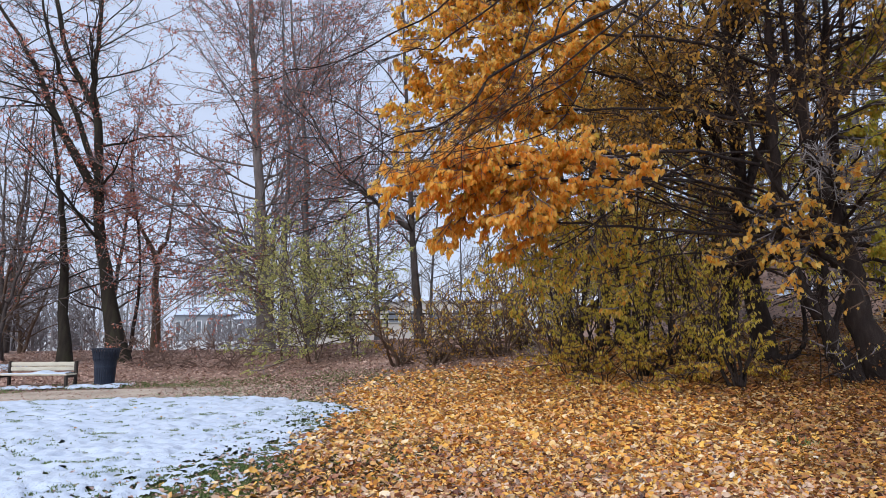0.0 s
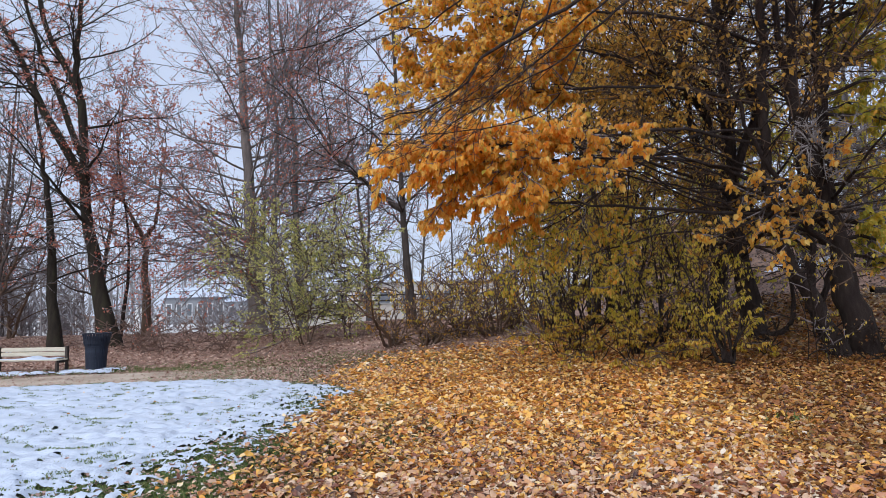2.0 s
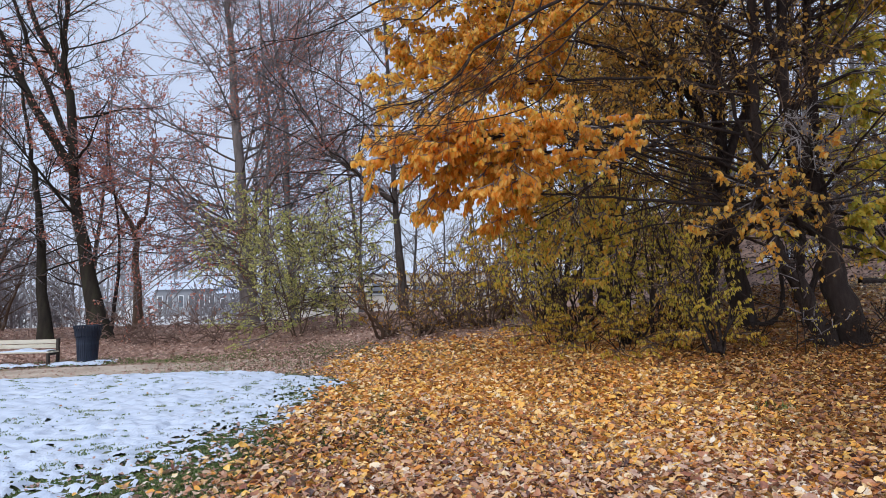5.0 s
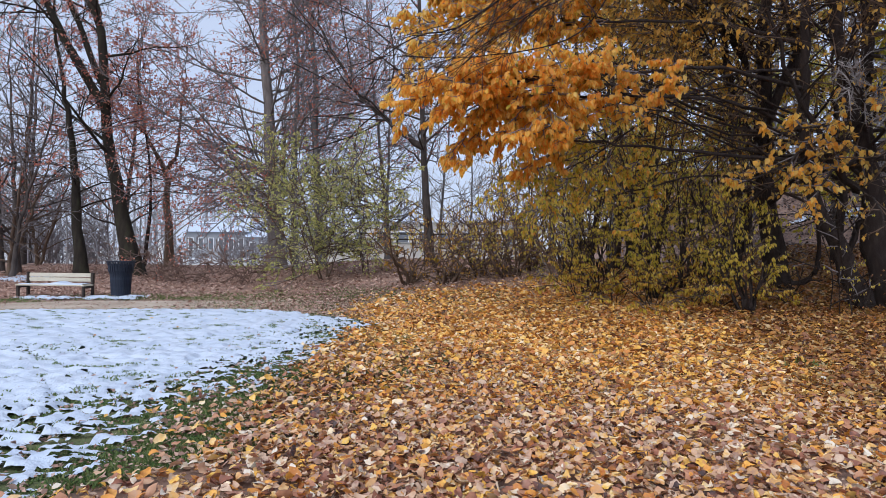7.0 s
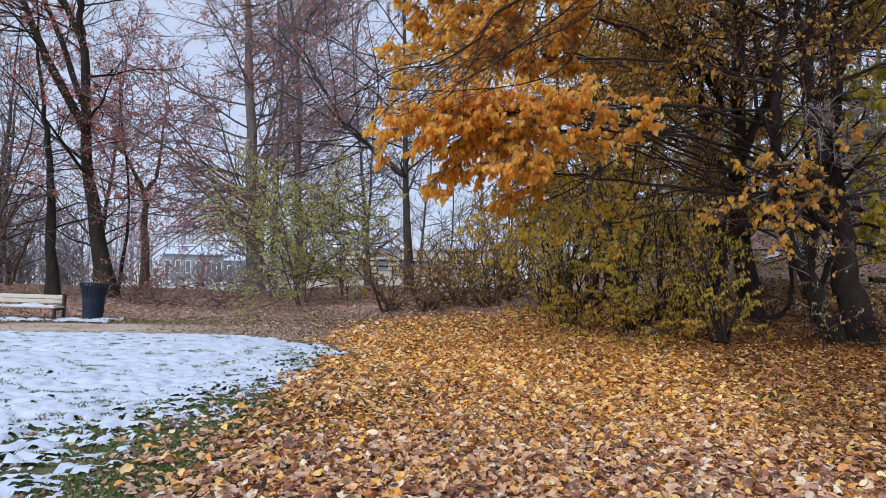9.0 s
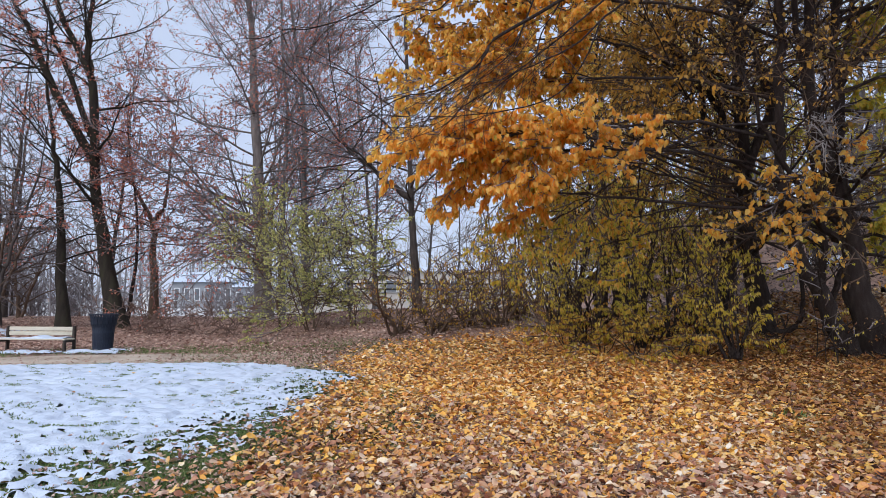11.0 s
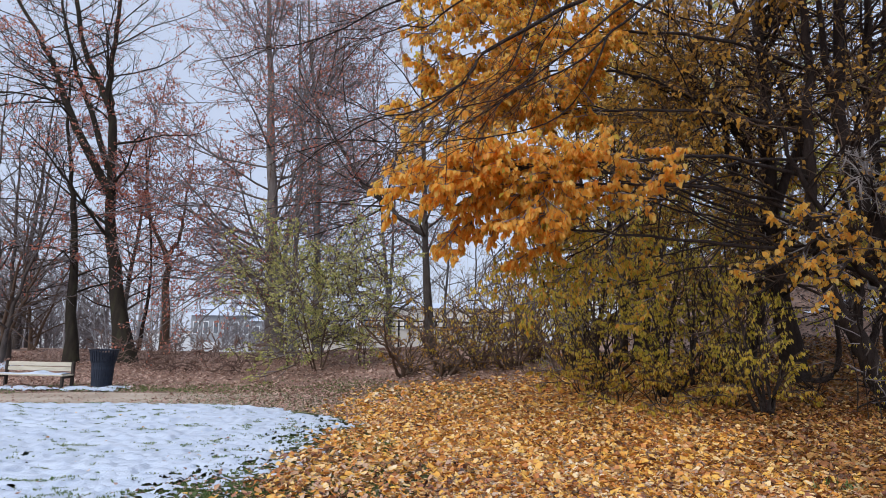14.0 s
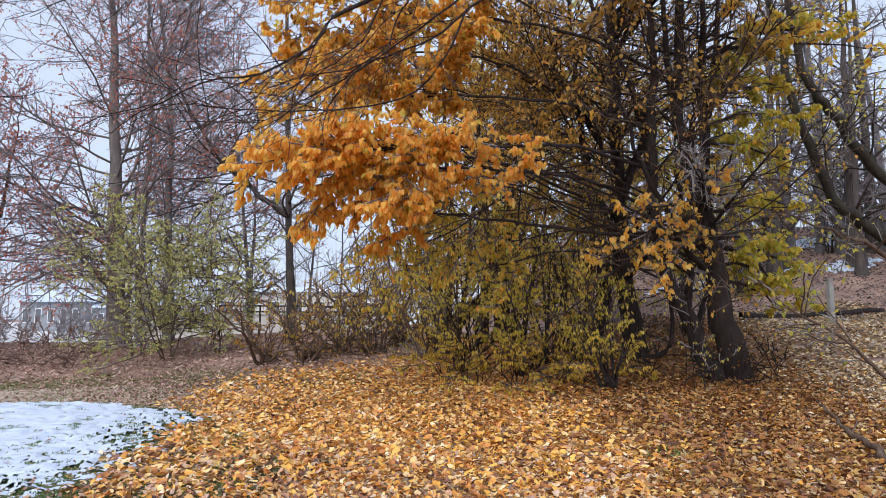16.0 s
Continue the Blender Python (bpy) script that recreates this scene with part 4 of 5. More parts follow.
tree("crown_branches", "shaded inner branches with dull ochre and orange leaves", [([(7.6, 15.9, 7.2), (7.62, 15.9, 7.8), (7.62, 15.9, 8.4)], 0.05, 0.04, 0)], (0, 0, 0, 0, 0, 0), (12, 0.24), (7, 0.5), M_BARK, M_BARK_BROWN,
     [(M_LEAF_OCHRE, 5, 0.115, 0.6, 1.1, 0.6, True), (M_LEAF_ORANGE, 1, 0.115, 0.6, 1.1, 0.5, True)], reach(SHADE_GOALS, (STEM_M,), 0.018, 0.6), flat=0.5, bough_from=0.4, sway=0.085, category="branch", group="branches")
tree("spreading_tree", "dark multi-stemmed tree with dim ochre leaves in its crown", [
    (STEM_B, 0.27, 0.07, 0.4),
    ([(7.87, 13.3, 5.84), (7.7, 13.3, 6.83), (7.59, 13.3, 7.51), (7.55, 13.3, 8.86), (7.4, 13.3, 12.0)], 0.1, 0.04, 0),
    ([(8.15, 13.3, 4.4), (8.58, 13.5, 5.3), (8.6, 13.6, 6.0), (8.61, 13.6, 6.97), (8.77, 13.6, 9.02), (8.8, 13.6, 12.0)], 0.11, 0.05, 0),
    ([(8.55, 13.5, 5.0), (8.74, 13.6, 6.27), (8.87, 13.6, 6.97), (9.06, 13.6, 8.31), (9.5, 13.6, 12.0)], 0.1, 0.04, 0),
    ([(8.56, 13.3, 2.7), (8.14, 13.2, 2.75), (7.54, 13.0, 3.3), (7.01, 12.8, 4.13), (6.38, 12.6, 5.06), (5.9, 12.4, 6.2)], 0.1, 0.03, 0),
], (13, 0.22, 0.97, 68, 4.0, 0.1), (9, 0.38), (6, 0.5), M_BARK, M_BARK_BROWN, [(M_LEAF_OCHRE, 2, 0.12, 0.58, 0.9, 0.22, True)], flat=0.3, shrink=0.1, limb_share=0.26)
tree("spreading_tree", "dark upright trunk with many level branches and ochre leaves", [
    (STEM_M, 0.29, 0.08, 0.35),
    ([(7.66, 15.95, 4.6), (8.5, 15.8, 7.0), (8.74, 15.8, 9.4), (8.63, 15.8, 10.4), (8.6, 15.8, 13)], 0.12, 0.04, 0),
    ([(7.68, 16.0, 5.2), (6.96, 15.8, 6.34), (6.24, 15.5, 7.17), (5.33, 15.2, 7.44), (4.64, 15.0, 7.56)], 0.11, 0.03, 0),
    ([(7.7, 16, 3.2), (6.6, 15.6, 5.6), (6.2, 15.4, 8.4), (6.0, 15.4, 12)], 0.12, 0.04, 0),
], (34, 0.24, 0.97, 74, 4.8, 0.1), (9, 0.38), (6, 0.5), M_BARK, M_BARK_BROWN, [(M_LEAF_OCHRE, 4, 0.12, 0.58, 0.9, 0.24, True)], flat=0.4, shrink=0.1, limb_share=0.26)
for x, y, hgt, mt in ((4.6, 18.8, 9.5, M_LEAF_OCHRE), (4.0, 21.4, 11, M_LEAF_OCHRE), (8.3, 19.6, 10.5, M_LEAF_OCHRE), (11.0, 18.4, 7.5, M_LEAF_LIME), (6.4, 21.5, 11, M_LEAF_OCHRE), (6.8, 24.0, 12.5, M_LEAF_LIME), (10.0, 22.6, 12.5, M_LEAF_GREEN)):
    tree("understorey_tree", "slim dark-stemmed tree with ochre and green autumn leaves", [
        ([(x, y, 0), (x + 0.2, y, ground_at(x, y) + hgt * 0.35), (x - 0.1, y, ground_at(x, y) + hgt * 0.7), (x + 0.1, y, ground_at(x, y) + hgt)], 0.13, 0.03, 0.3),
        ([(x + 0.4, y + 0.2, ground_at(x, y) - 0.05), (x + 0.9, y + 0.3, hgt * 0.35), (x + 1.2, y + 0.3, hgt * 0.7), (x + 1.5, y + 0.2, hgt * 0.95)], 0.1, 0.03, 0.3),
    ], (23, 0.2, 0.97, 66, 3.0, 0.1), (7, 0.4), (5, 0.5), M_BARK, M_BARK_BROWN, [(mt, 5, 0.13, 0.6, 0.9, 0.6, True), (M_LEAF_YELLOW, 2, 0.13, 0.6, 0.9, 0.35, True)], flat=0.3, shrink=0.2, limb_share=0.3)
# Crown overhead, mostly out of view, added with dense leaves to shade the ground.
over = [((7.6, 16, 8.6 + 0.15 * k), g, 0.045, 0.8) for k, g in enumerate(((6.0, 8.0, 9.6), (8.4, 8.2, 9.8), (7.2, 9.6, 10.8), (9.0, 10.6, 11.2), (5.6, 7.2, 9.4), (8.0, 6.8, 9.6), (6.0, 12.0, 8.6), (6.6, 14.2, 10.0), (7.4, 5.2, 9.8), (8.8, 6.0, 9.9), (6.4, 4.2, 10.0), (4.2, 6.2, 9.7), (5.5, 5.0, 9.6), (3.2, 5.2, 10.2), (3.4, 8.6, 9.8)))]
tree("crown_branches", "upper crown branches, mostly unseen, dense with ochre leaves to shade the ground", [([(7.55, 15.9, 8.8), (7.45, 15.85, 10.2), (7.4, 15.9, 12.6)], 0.09, 0.05, 0)], (0, 0, 0, 0, 0, 0), (11, 0.3), (8, 0.55), M_BARK, M_TWIG,
     [(M_LEAF_OCHRE, 11, 0.14, 0.6, 0.8, 0.8, True)], over, flat=0.4, bough_from=0.45, category="branch", group="branches")
golden = [((8.6, 13.3, 8.2), (13.5, 13.2, 8.4)), ((8.6, 13.3, 8.0), (12.2, 13.1, 8.7)), ((8.6, 13.3, 7.8), (10.9, 13.0, 8.4)), ((8.5, 13.3, 7.6), (9.9, 13.0, 8.5)), ((8.5, 13.3, 7.9), (9.1, 12.9, 8.8))]
tree("side_branches", "long golden-leaved branch high beside the trunk", [([(8.5, 13.25, 7.4), (8.52, 13.25, 7.9), (8.58, 13.25, 8.5)], 0.04, 0.03, 0)], (0, 0, 0, 0, 0, 0), (9, 0.22), (5, 0.5), M_BARK, M_TWIG,
     [(M_LEAF_YELLOW, 5, 0.12, 0.62, 1.2, 0.75, False), (M_LEAF_ORANGE, 3, 0.12, 0.62, 1.2, 0.7, False)], [(a, b, 0.025, 0.2) for a, b in golden], flat=0.7, bough_from=0.35, category="branch", group="branches")
# low sprays of orange and lime leaves in front of the trunks
sprays = [((8.3, 13.2, 4.2), (5.7, 11.5, 3.4)), ((8.3, 13.2, 3.9), (5.1, 11.5, 2.6)), ((8.4, 13.2, 4.0), (6.5, 11.5, 3.1)), ((8.4, 13.2, 3.6), (5.95, 11.5, 2.6)), ((8.3, 13.2, 4.6), (7.5, 11.8, 4.1))]
tree("side_branches", "leafy orange side shoots at the foot of the crown", [([(8.55, 13.1, 3.1), (8.45, 13.05, 3.5), (8.3, 13.1, 4.7)], 0.04, 0.02, 0)], (0, 0, 0, 0, 0, 0), (10, 0.26), (5, 0.5), M_BARK, M_TWIG,
     [(M_LEAF_ORANGE, 5, 0.125, 0.62, 1.2, 0.55, False)], [(a, b, 0.03, 0.2) for a, b in sprays], flat=0.5, category="branch", group="branches")
sprays = [((8.5, 13.3, 6.6), (10.1, 14, 7.4)), ((8.4, 13.3, 5.4), (10.2, 14, 5.8)), ((8.4, 13.3, 4.6), (9.3, 13.5, 4.7)), ((8.6, 13.3, 3.2), (11.4, 14, 2.9)), ((8.6, 13.3, 7.6), (12.2, 13, 8.4)), ((8.7, 13.3, 2.4), (10.7, 14, 1.7)), ((8.5, 13.3, 6.0), (11.0, 13.6, 6.4)), ((8.5, 13.3, 4.0), (10.8, 13.8, 4.3)), ((8.7, 13.3, 3.4), (10.4, 13.6, 3.2)), ((8.8, 13.3, 2.8), (10.9, 13.4, 2.1)), ((8.7, 13.3, 3.2), (9.9, 13.2, 2.5)), ((8.5, 13.3, 5.2), (9.8, 13.2, 5.6)), ((8.5, 13.3, 7.0), (9.6, 13.2, 8.0)), ((8.5, 13.3, 6.6), (10.6, 13.2, 6.9)), ((8.5, 13.3, 7.6), (10.4, 13.2, 8.0)), ((8.5, 13.3, 5.6), (10.6, 13.4, 5.2))]
tree("side_branches", "lime and yellow leafed branches on the sunny side of the trunk", [([(8.55, 13.4, 3.0), (8.45, 13.45, 5.0), (8.5, 13.4, 8.8)], 0.05, 0.02, 0)], (0, 0, 0, 0, 0, 0), (10, 0.3), (7, 0.5), M_BARK, M_TWIG,
     [(M_LEAF_LIME, 7, 0.14, 0.6, 1.0, 0.75, False), (M_LEAF_YELLOW, 3, 0.14, 0.6, 1.0, 0.7, False)], [(a, b, 0.035, 0.35) for a, b in sprays], flat=0.5, category="branch", group="branches")
OLIVE_GOALS = [(0.05, 11.7, 2.65), (0.5, 11.9, 2.38), (0.8, 11.8, 2.72), (1.25, 12.1, 2.52), (1.5, 12.0, 2.95), (1.65, 11.8, 2.25), (2.3, 12.2, 2.95), (2.75, 12.0, 2.6), (3.3, 12.3, 3.2), (1.0, 12.2, 2.05), (2.3, 12.4, 2.3), (3.6, 12.4, 2.6)]
tree("side_branches", "low branches with olive and ochre leaves below the orange ones", [([(7.25, 13.0, 2.4), (5.0, 12.6, 2.95), (2.6, 12.2, 2.4)], 0.03, 0.01, 0), ([(6.97, 13.0, 3.7), (5.0, 12.6, 3.4), (3.0, 12.2, 2.9)], 0.03, 0.01, 0)], (0, 0, 0, 0, 0, 0), (11, 0.5), (7, 0.5), M_BARK, M_TWIG,
     [(M_LEAF_YELLOW, 3, 0.09, 0.48, 1.5, 0.75, True), (M_LEAF_LIME, 3, 0.09, 0.48, 1.5, 0.75, True), (M_LEAF_ORANGE, 2, 0.1, 0.55, 1.4, 0.6, True)], fan(OLIVE_GOALS, [[(3.9, 12.0, 4.2), (1.9, 11.6, 2.95)], [(5.0, 12.6, 3.4), (3.0, 12.2, 2.9)], [(7.2, 13.0, 2.6), (5.0, 12.6, 2.9), (2.6, 12.2, 2.4)]], 0.007), flat=0.7, bough_from=0.15, sway=0.085, rise2=0.0, droop=-0.1, category="branch", group="branches")
# long bare boughs that arch over from the crown and hang down near the walker
long_boughs = [
    ([(7.0, 13.0, 9.2), (5.0, 9.5, 8.0), (2.2, 6.0, 5.1), (1.1, 4.8, 3.95), (0.68, 4.6, 3.66), (0.28, 4.6, 3.42), (0.12, 4.6, 3.31), (0.06, 4.6, 3.19), (-0.02, 4.6, 3.1), (-0.24, 4.6, 2.98), (-0.49, 4.6, 2.91), (-0.74, 4.6, 2.78), (-0.94, 4.6, 2.66)], 0.022, 0.0025, 0),
    ([(7.0, 13.0, 9.6), (5.3, 9.5, 8.3), (2.6, 6.2, 5.3), (1.6, 5.2, 4.2), (1.26, 5.0, 3.86), (1.03, 5.0, 3.67), (0.84, 5.0, 3.48), (0.57, 5.0, 3.33), (0.2, 5.0, 3.18), (-0.16, 5.0, 3.08), (-0.43, 5.0, 2.88)], 0.018, 0.002, 0),
    ([(7.0, 13.0, 9.0), (4.8, 9.7, 8.1), (2.0, 6.2, 5.2), (1.4, 5.4, 4.25), (1.04, 5.2, 3.88), (0.75, 5.2, 3.62), (0.48, 5.2, 3.4), (0.22, 5.2, 3.2), (-0.2, 5.2, 2.94), (-0.43, 5.2, 2.78)], 0.016, 0.002, 0),
    ([(7.0, 13.0, 8.9), (4.6, 9.6, 8.2), (1.5, 6.2, 5.4), (0.81, 5.4, 4.4), (0.62, 5.2, 4.18), (0.47, 5.2, 3.79), (0.37, 5.2, 3.54), (0.18, 5.2, 3.33), (-0.01, 5.2, 3.21), (-0.34, 5.2, 2.86)], 0.015, 0.002, 0),
    ([(7.0, 13.0, 8.7), (4.4, 9.8, 8.2), (1.7, 6.4, 5.5), (1.0, 5.3, 4.35), (0.81, 5.0, 4.07), (0.69, 5.0, 3.79), (0.57, 5.0, 3.6), (0.48, 5.0, 3.36), (0.29, 5.0, 3.18), (0.02, 5.0, 2.8)], 0.015, 0.002, 0),
]
short_boughs = [
    ([(1.03, 5.0, 3.67), (0.91, 5.0, 3.36), (0.7, 5.0, 3.08), (0.47, 5.0, 2.97), (0.2, 5.0, 2.92), (-0.16, 5.0, 2.88), (-0.47, 5.0, 2.87), (-0.65, 5.0, 2.88)], 0.008, 0.0025, 0),
    ([(7.0, 13.0, 9.9), (4.2, 9.8, 8.6), (1.0, 6.6, 5.5), (0.3, 5.6, 4.5), (-0.14, 5.5, 4.12), (-0.3, 5.5, 4.0), (-0.47, 5.5, 4.0), (-0.7, 5.5, 3.91), (-0.95, 5.5, 3.9)], 0.015, 0.002, 0),
    ([(7.0, 13.0, 10.2), (4.0, 9.8, 8.9), (0.6, 6.8, 5.8), (-0.25, 5.7, 4.5), (-0.7, 5.5, 4.14), (-0.95, 5.5, 3.98), (-1.35, 5.5, 3.83), (-1.6, 5.5, 3.81), (-1.9, 5.5, 3.71)], 0.015, 0.002, 0),
]
tree("bare_boughs", "long thin leafless boughs hanging in front of the crown", long_boughs + short_boughs, (9, 0.5, 0.99, 26, 0.75, -0.4), (4, 0.45), (3, 0.5), M_BARK, M_BARK_BROWN, None, wander=0.1, category="branch", group="branches", rtwig=0.0013, tip=0.0022, limb_share=0.42, sides=7, shrink=0.35, spray_joints=3, lean=(-0.35, 0, -0.05), rise2=-0.2)
tangle = [((8.3, 13.2, 4.4), (6.0, 11.2, 4.6)), ((8.3, 13.2, 4.2), (6.6, 11.0, 4.2)), ((8.3, 13.2, 4.6), (7.2, 11.2, 4.6)), ((8.3, 13.2, 4.0), (7.6, 11.0, 3.7))]
tree("bare_boughs", "tangle of thin pale leafless twigs on the trunk", [([(8.5, 13.05, 3.4), (8.35, 13.0, 4.0), (8.25, 13.0, 4.7)], 0.03, 0.02, 0)], (0, 0, 0, 0, 0, 0), (12, 0.32), (9, 0.6), M_BARK, M_TWIG_PALE,
     None, [(a, b, 0.02, 0.25) for a, b in tangle], category="branch", group="branches", rtwig=0.002)

# the leaning tree and its low branch on the other side
tree("leaning_tree", "leaning dark mossy tree with two curved limbs and yellow leaves", [
    ([(19.4, 16.8, 0.6), (18.2, 16.9, 3.2), (16.8, 17, 4.2), (15.9, 17, 4.8), (15.3, 17, 5.3), (14.5, 17, 7.0), (13.9, 17, 9.0), (13.8, 17, 10.4), (13.4, 17, 11.6), (12.6, 17, 14.5)], 0.22, 0.08, 0.3),
    ([(18.9, 16.8, 1.9), (18.6, 17, 5.2), (17.2, 17, 6.0), (16.4, 17, 6.7), (15.9, 17, 7.4), (15.1, 17, 8.3), (14.65, 17, 9.0), (14.26, 17, 10.2), (14.0, 17, 13)], 0.2, 0.1, 0),
], (16, 0.3, 0.97, 60, 3.0, 0.1), (8, 0.4), (7, 0.46), M_BARK_MOSS, M_TWIG, [(M_LEAF_LIME, 3, 0.12, 0.58, 1.0, 0.22, False)], limb_share=0.2)
tree("low_branch", "long low branch drooping to the leafy ground", [
    ([(16.3, 13.2, 0.4), (15.0, 13.6, 2.3), (13.8, 14, 3.2), (13.1, 14, 3.55), (12.4, 14, 3.7), (10.6, 13.8, 4.2)], 0.11, 0.015, 0.3),
    ([(12.6, 11, 0.0), (10.8, 11, 0.32), (10.35, 11, 0.57), (9.86, 11, 1.0), (9.25, 11, 1.42), (8.5, 11, 1.74), (7.9, 11, 2.3)], 0.055, 0.012, 0.1),
], (9, 0.4, 0.97, 50, 1.6, 0.2), (6, 0.4), (4, 0.45), M_BARK_BROWN, M_TWIG_PALE, [(M_LEAF_LIME, 3, 0.11, 0.55, 0.9, 0.12, False)], category="branch", group="branches")
for x, y, hgt, r in ((20.0, 25.5, 17, 0.32), (24.5, 30, 18, 0.3), (28.5, 32, 19, 0.28), (22.5, 33, 18, 0.26), (31, 30, 18, 0.3), (17, 33, 17, 0.24), (12.5, 31, 16, 0.22), (9, 36, 16, 0.22), (27, 24, 17, 0.25), (5, 33, 15, 0.2), (16, 26.5, 16, 0.2), (19, 29.5, 17, 0.24), (22.2, 27.6, 17, 0.22), (26, 28, 18, 0.26), (14, 29.5, 16, 0.2), (23.6, 24.6, 17, 0.2), (18.2, 36, 18, 0.24), (25, 35, 18, 0.24), (24.8, 26, 18, 0.34), (27.2, 27.3, 19, 0.32), (22.9, 29.2, 17, 0.2), (20.6, 28.2, 15, 0.14), (18.0, 25.2, 13, 0.12), (25.6, 29.0, 17, 0.2)):
    sx = RNG.normal() * 0.6
    tree("tree", "tall bare grey tree on the wooded bank", [
        ([(x, y, 0), (x + sx * 0.3, y, ground_at(x, y) + hgt * 0.3), (x + sx, y, ground_at(x, y) + hgt * 0.65), (x + sx * 1.3, y, ground_at(x, y) + hgt)], r, 0.01, 0.4),
    ], (22 if y < 30 else 12, 0.08, 0.97, 66, hgt * 0.27, 0.1), (8, 0.38), (6, 0.45), M_BARK_DIM if y < 28 else M_BARK_GREY, M_TWIG, None, rtwig=0.007, sides=8, shrink=0.2, limb_sides=3)


# ---- shrubs ----
def shrub(label, x, y, tall, spread, n, leaf, lean=(0, 0), bark=None, twig=None, r0=0.035, boughs=(5, 0.5), sprays=(4, 0.55), rise=0.25, name="shrub", flat=0.2, wide=0.14, limbs=6, gnarl=0.0, low=0.35, wander=0.12):
    """Many stems from one stool; gnarl bends them, low says how soon they spread out."""
    z = ground_at(x, y)
    stems = []
    for k in range(n):
        a = 2 * np.pi * (k + RNG.random()) / n
        s = spread * RNG.uniform(0.35, 1.0)
        dx, dy = s * np.cos(a) + lean[0], s * np.sin(a) + lean[1]
        hh = tall * RNG.uniform(0.65, 1.05)
        foot = RNG.uniform(0.06, wide)
        b = RNG.normal(size=(2, 3)) * gnarl * tall
        stems.append(([(x + foot * np.cos(a), y + foot * np.sin(a), ground_at(x + foot * np.cos(a), y + foot * np.sin(a))), (x + dx * 0.22 + b[0, 0], y + dy * 0.22 + b[0, 1], z + hh * low), (x + dx * 0.6 + b[1, 0], y + dy * 0.6 + b[1, 1], z + hh * (0.4 + low) + b[1, 2]), (x + dx, y + dy, z + hh)], r0 * RNG.uniform(0.6, 1.2), 0.008, 0.4))
    return tree(name, label, stems, (limbs, 0.08, 0.97, 60, tall * 0.5, rise), boughs, sprays, bark or M_BARK, twig or M_TWIG, leaf, flat=flat, category="shrub", group="shrubs", rtwig=0.0042, sides=6, shrink=0.25, droop=-0.1, spray_joints=2, limb_sides=4, limb_share=0.4, wander=wander)


YG = lambda n, keep, mt=None: [(mt or M_LEAF_YELLOW, 3 * n + 2, 0.066, 0.36, 2.0, keep, True)]


def layered_shrub(label, x, y, tall, reach_out, n, leaf, r0=0.016, low=0.25, lean=(0, 0), boughs=(8, 0.34), sprays=(5, 0.5), bark=None, flat=0.9, twig=None):
    """Arching stems from one stool that end in level sprays with hanging leaves, tier over tier."""
    z = ground_at(x, y)
    arms = []
    for k in range(n):
        a = 2 * np.pi * (k * 0.618 + 0.1 * RNG.random())
        h = tall * (low + (1 - low) * (k + RNG.random()) / n)
        d = reach_out * RNG.uniform(0.45, 1.0) * (1.15 - 0.55 * h / tall)
        tip = (x + d * np.cos(a) + lean[0], y + d * np.sin(a) + lean[1], z + h)
        foot = (x + 0.12 * np.cos(a), y + 0.12 * np.sin(a), z + 0.02)
        arms.append((foot, tip, r0 * RNG.uniform(0.7, 1.2), 0.22 * h + 0.2 * d))
    stool = [([(x, y, z), (x + 0.03, y, z + 0.15), (x - 0.02, y, z + 0.3)], r0 * 2.6, r0 * 1.2, 0.6)]
    return tree("shrub", label, stool, (0, 0, 0, 0, 0, 0), boughs, sprays, bark or M_BARK, twig or M_BARK_BROWN, leaf, arms, flat=flat, category="shrub", group="shrubs", rtwig=0.003, sides=6, sway=0.04, bough_from=0.35, rise2=-0.15, droop=-0.25, spray_joints=3, limb_sides=5)


HANG = lambda mt, n, keep, size=0.092: (mt, n + 1, size, 0.38, 2.0, keep, True)
layered_shrub("yellow-green leafy shrub with gnarled dark stump", 5.5, 12.35, 2.5, 1.5, 11, [HANG(M_LEAF_YELLOW, 4, 0.6)], 0.018, lean=(-0.3, 0.3), low=0.3)
for x, y, hh in ((4.2, 13.7, 2.6), (3.2, 14.8, 2.5), (5.3, 15.2, 3.6), (3.9, 16.8, 3.6), (6.4, 17.0, 3.6)):
    layered_shrub("yellow-green shrub with arching stems and hanging narrow leaves", x, y, hh, 2.2, 11, [HANG(M_LEAF_YELLOW, 4, 0.5), HANG(M_LEAF_LIME, 1, 0.4)], 0.016, 0.3, boughs=(8, 0.32))
for x, y, hh in ((4.6, 15.8, 5.2), (6.2, 15.4, 5.0), (3.3, 16.6, 4.6), (5.2, 18.6, 5.6)):
    layered_shrub("tall thin shrub with olive leaves in loose tiers", x, y, hh, 2.4, 9, [HANG(M_LEAF_LIME, 3, 0.4, 0.095), HANG(M_LEAF_OCHRE, 2, 0.4, 0.095)], 0.02, 0.5, boughs=(8, 0.3), sprays=(5, 0.5))
for x, y in ((3.1, 13.3), (3.8, 12.9), (4.6, 12.8), (2.7, 14.2), (5.2, 13.0)):
    layered_shrub("low ochre shrub sweeping down to the fallen leaves", x, y, 1.0, 1.6, 9, [HANG(M_LEAF_YELLOW, 3, 0.55, 0.08), HANG(M_LEAF_OCHRE, 2, 0.6, 0.08)], 0.008, 0.08)
shrub("sparse shrub with a few hanging pale leaves", 7.3, 12.3, 2.3, 1.1, 3, YG(1, 0.5), r0=0.009, wide=0.5, boughs=(3, 0.5), sprays=(2, 0.5), limbs=5, flat=0.5)
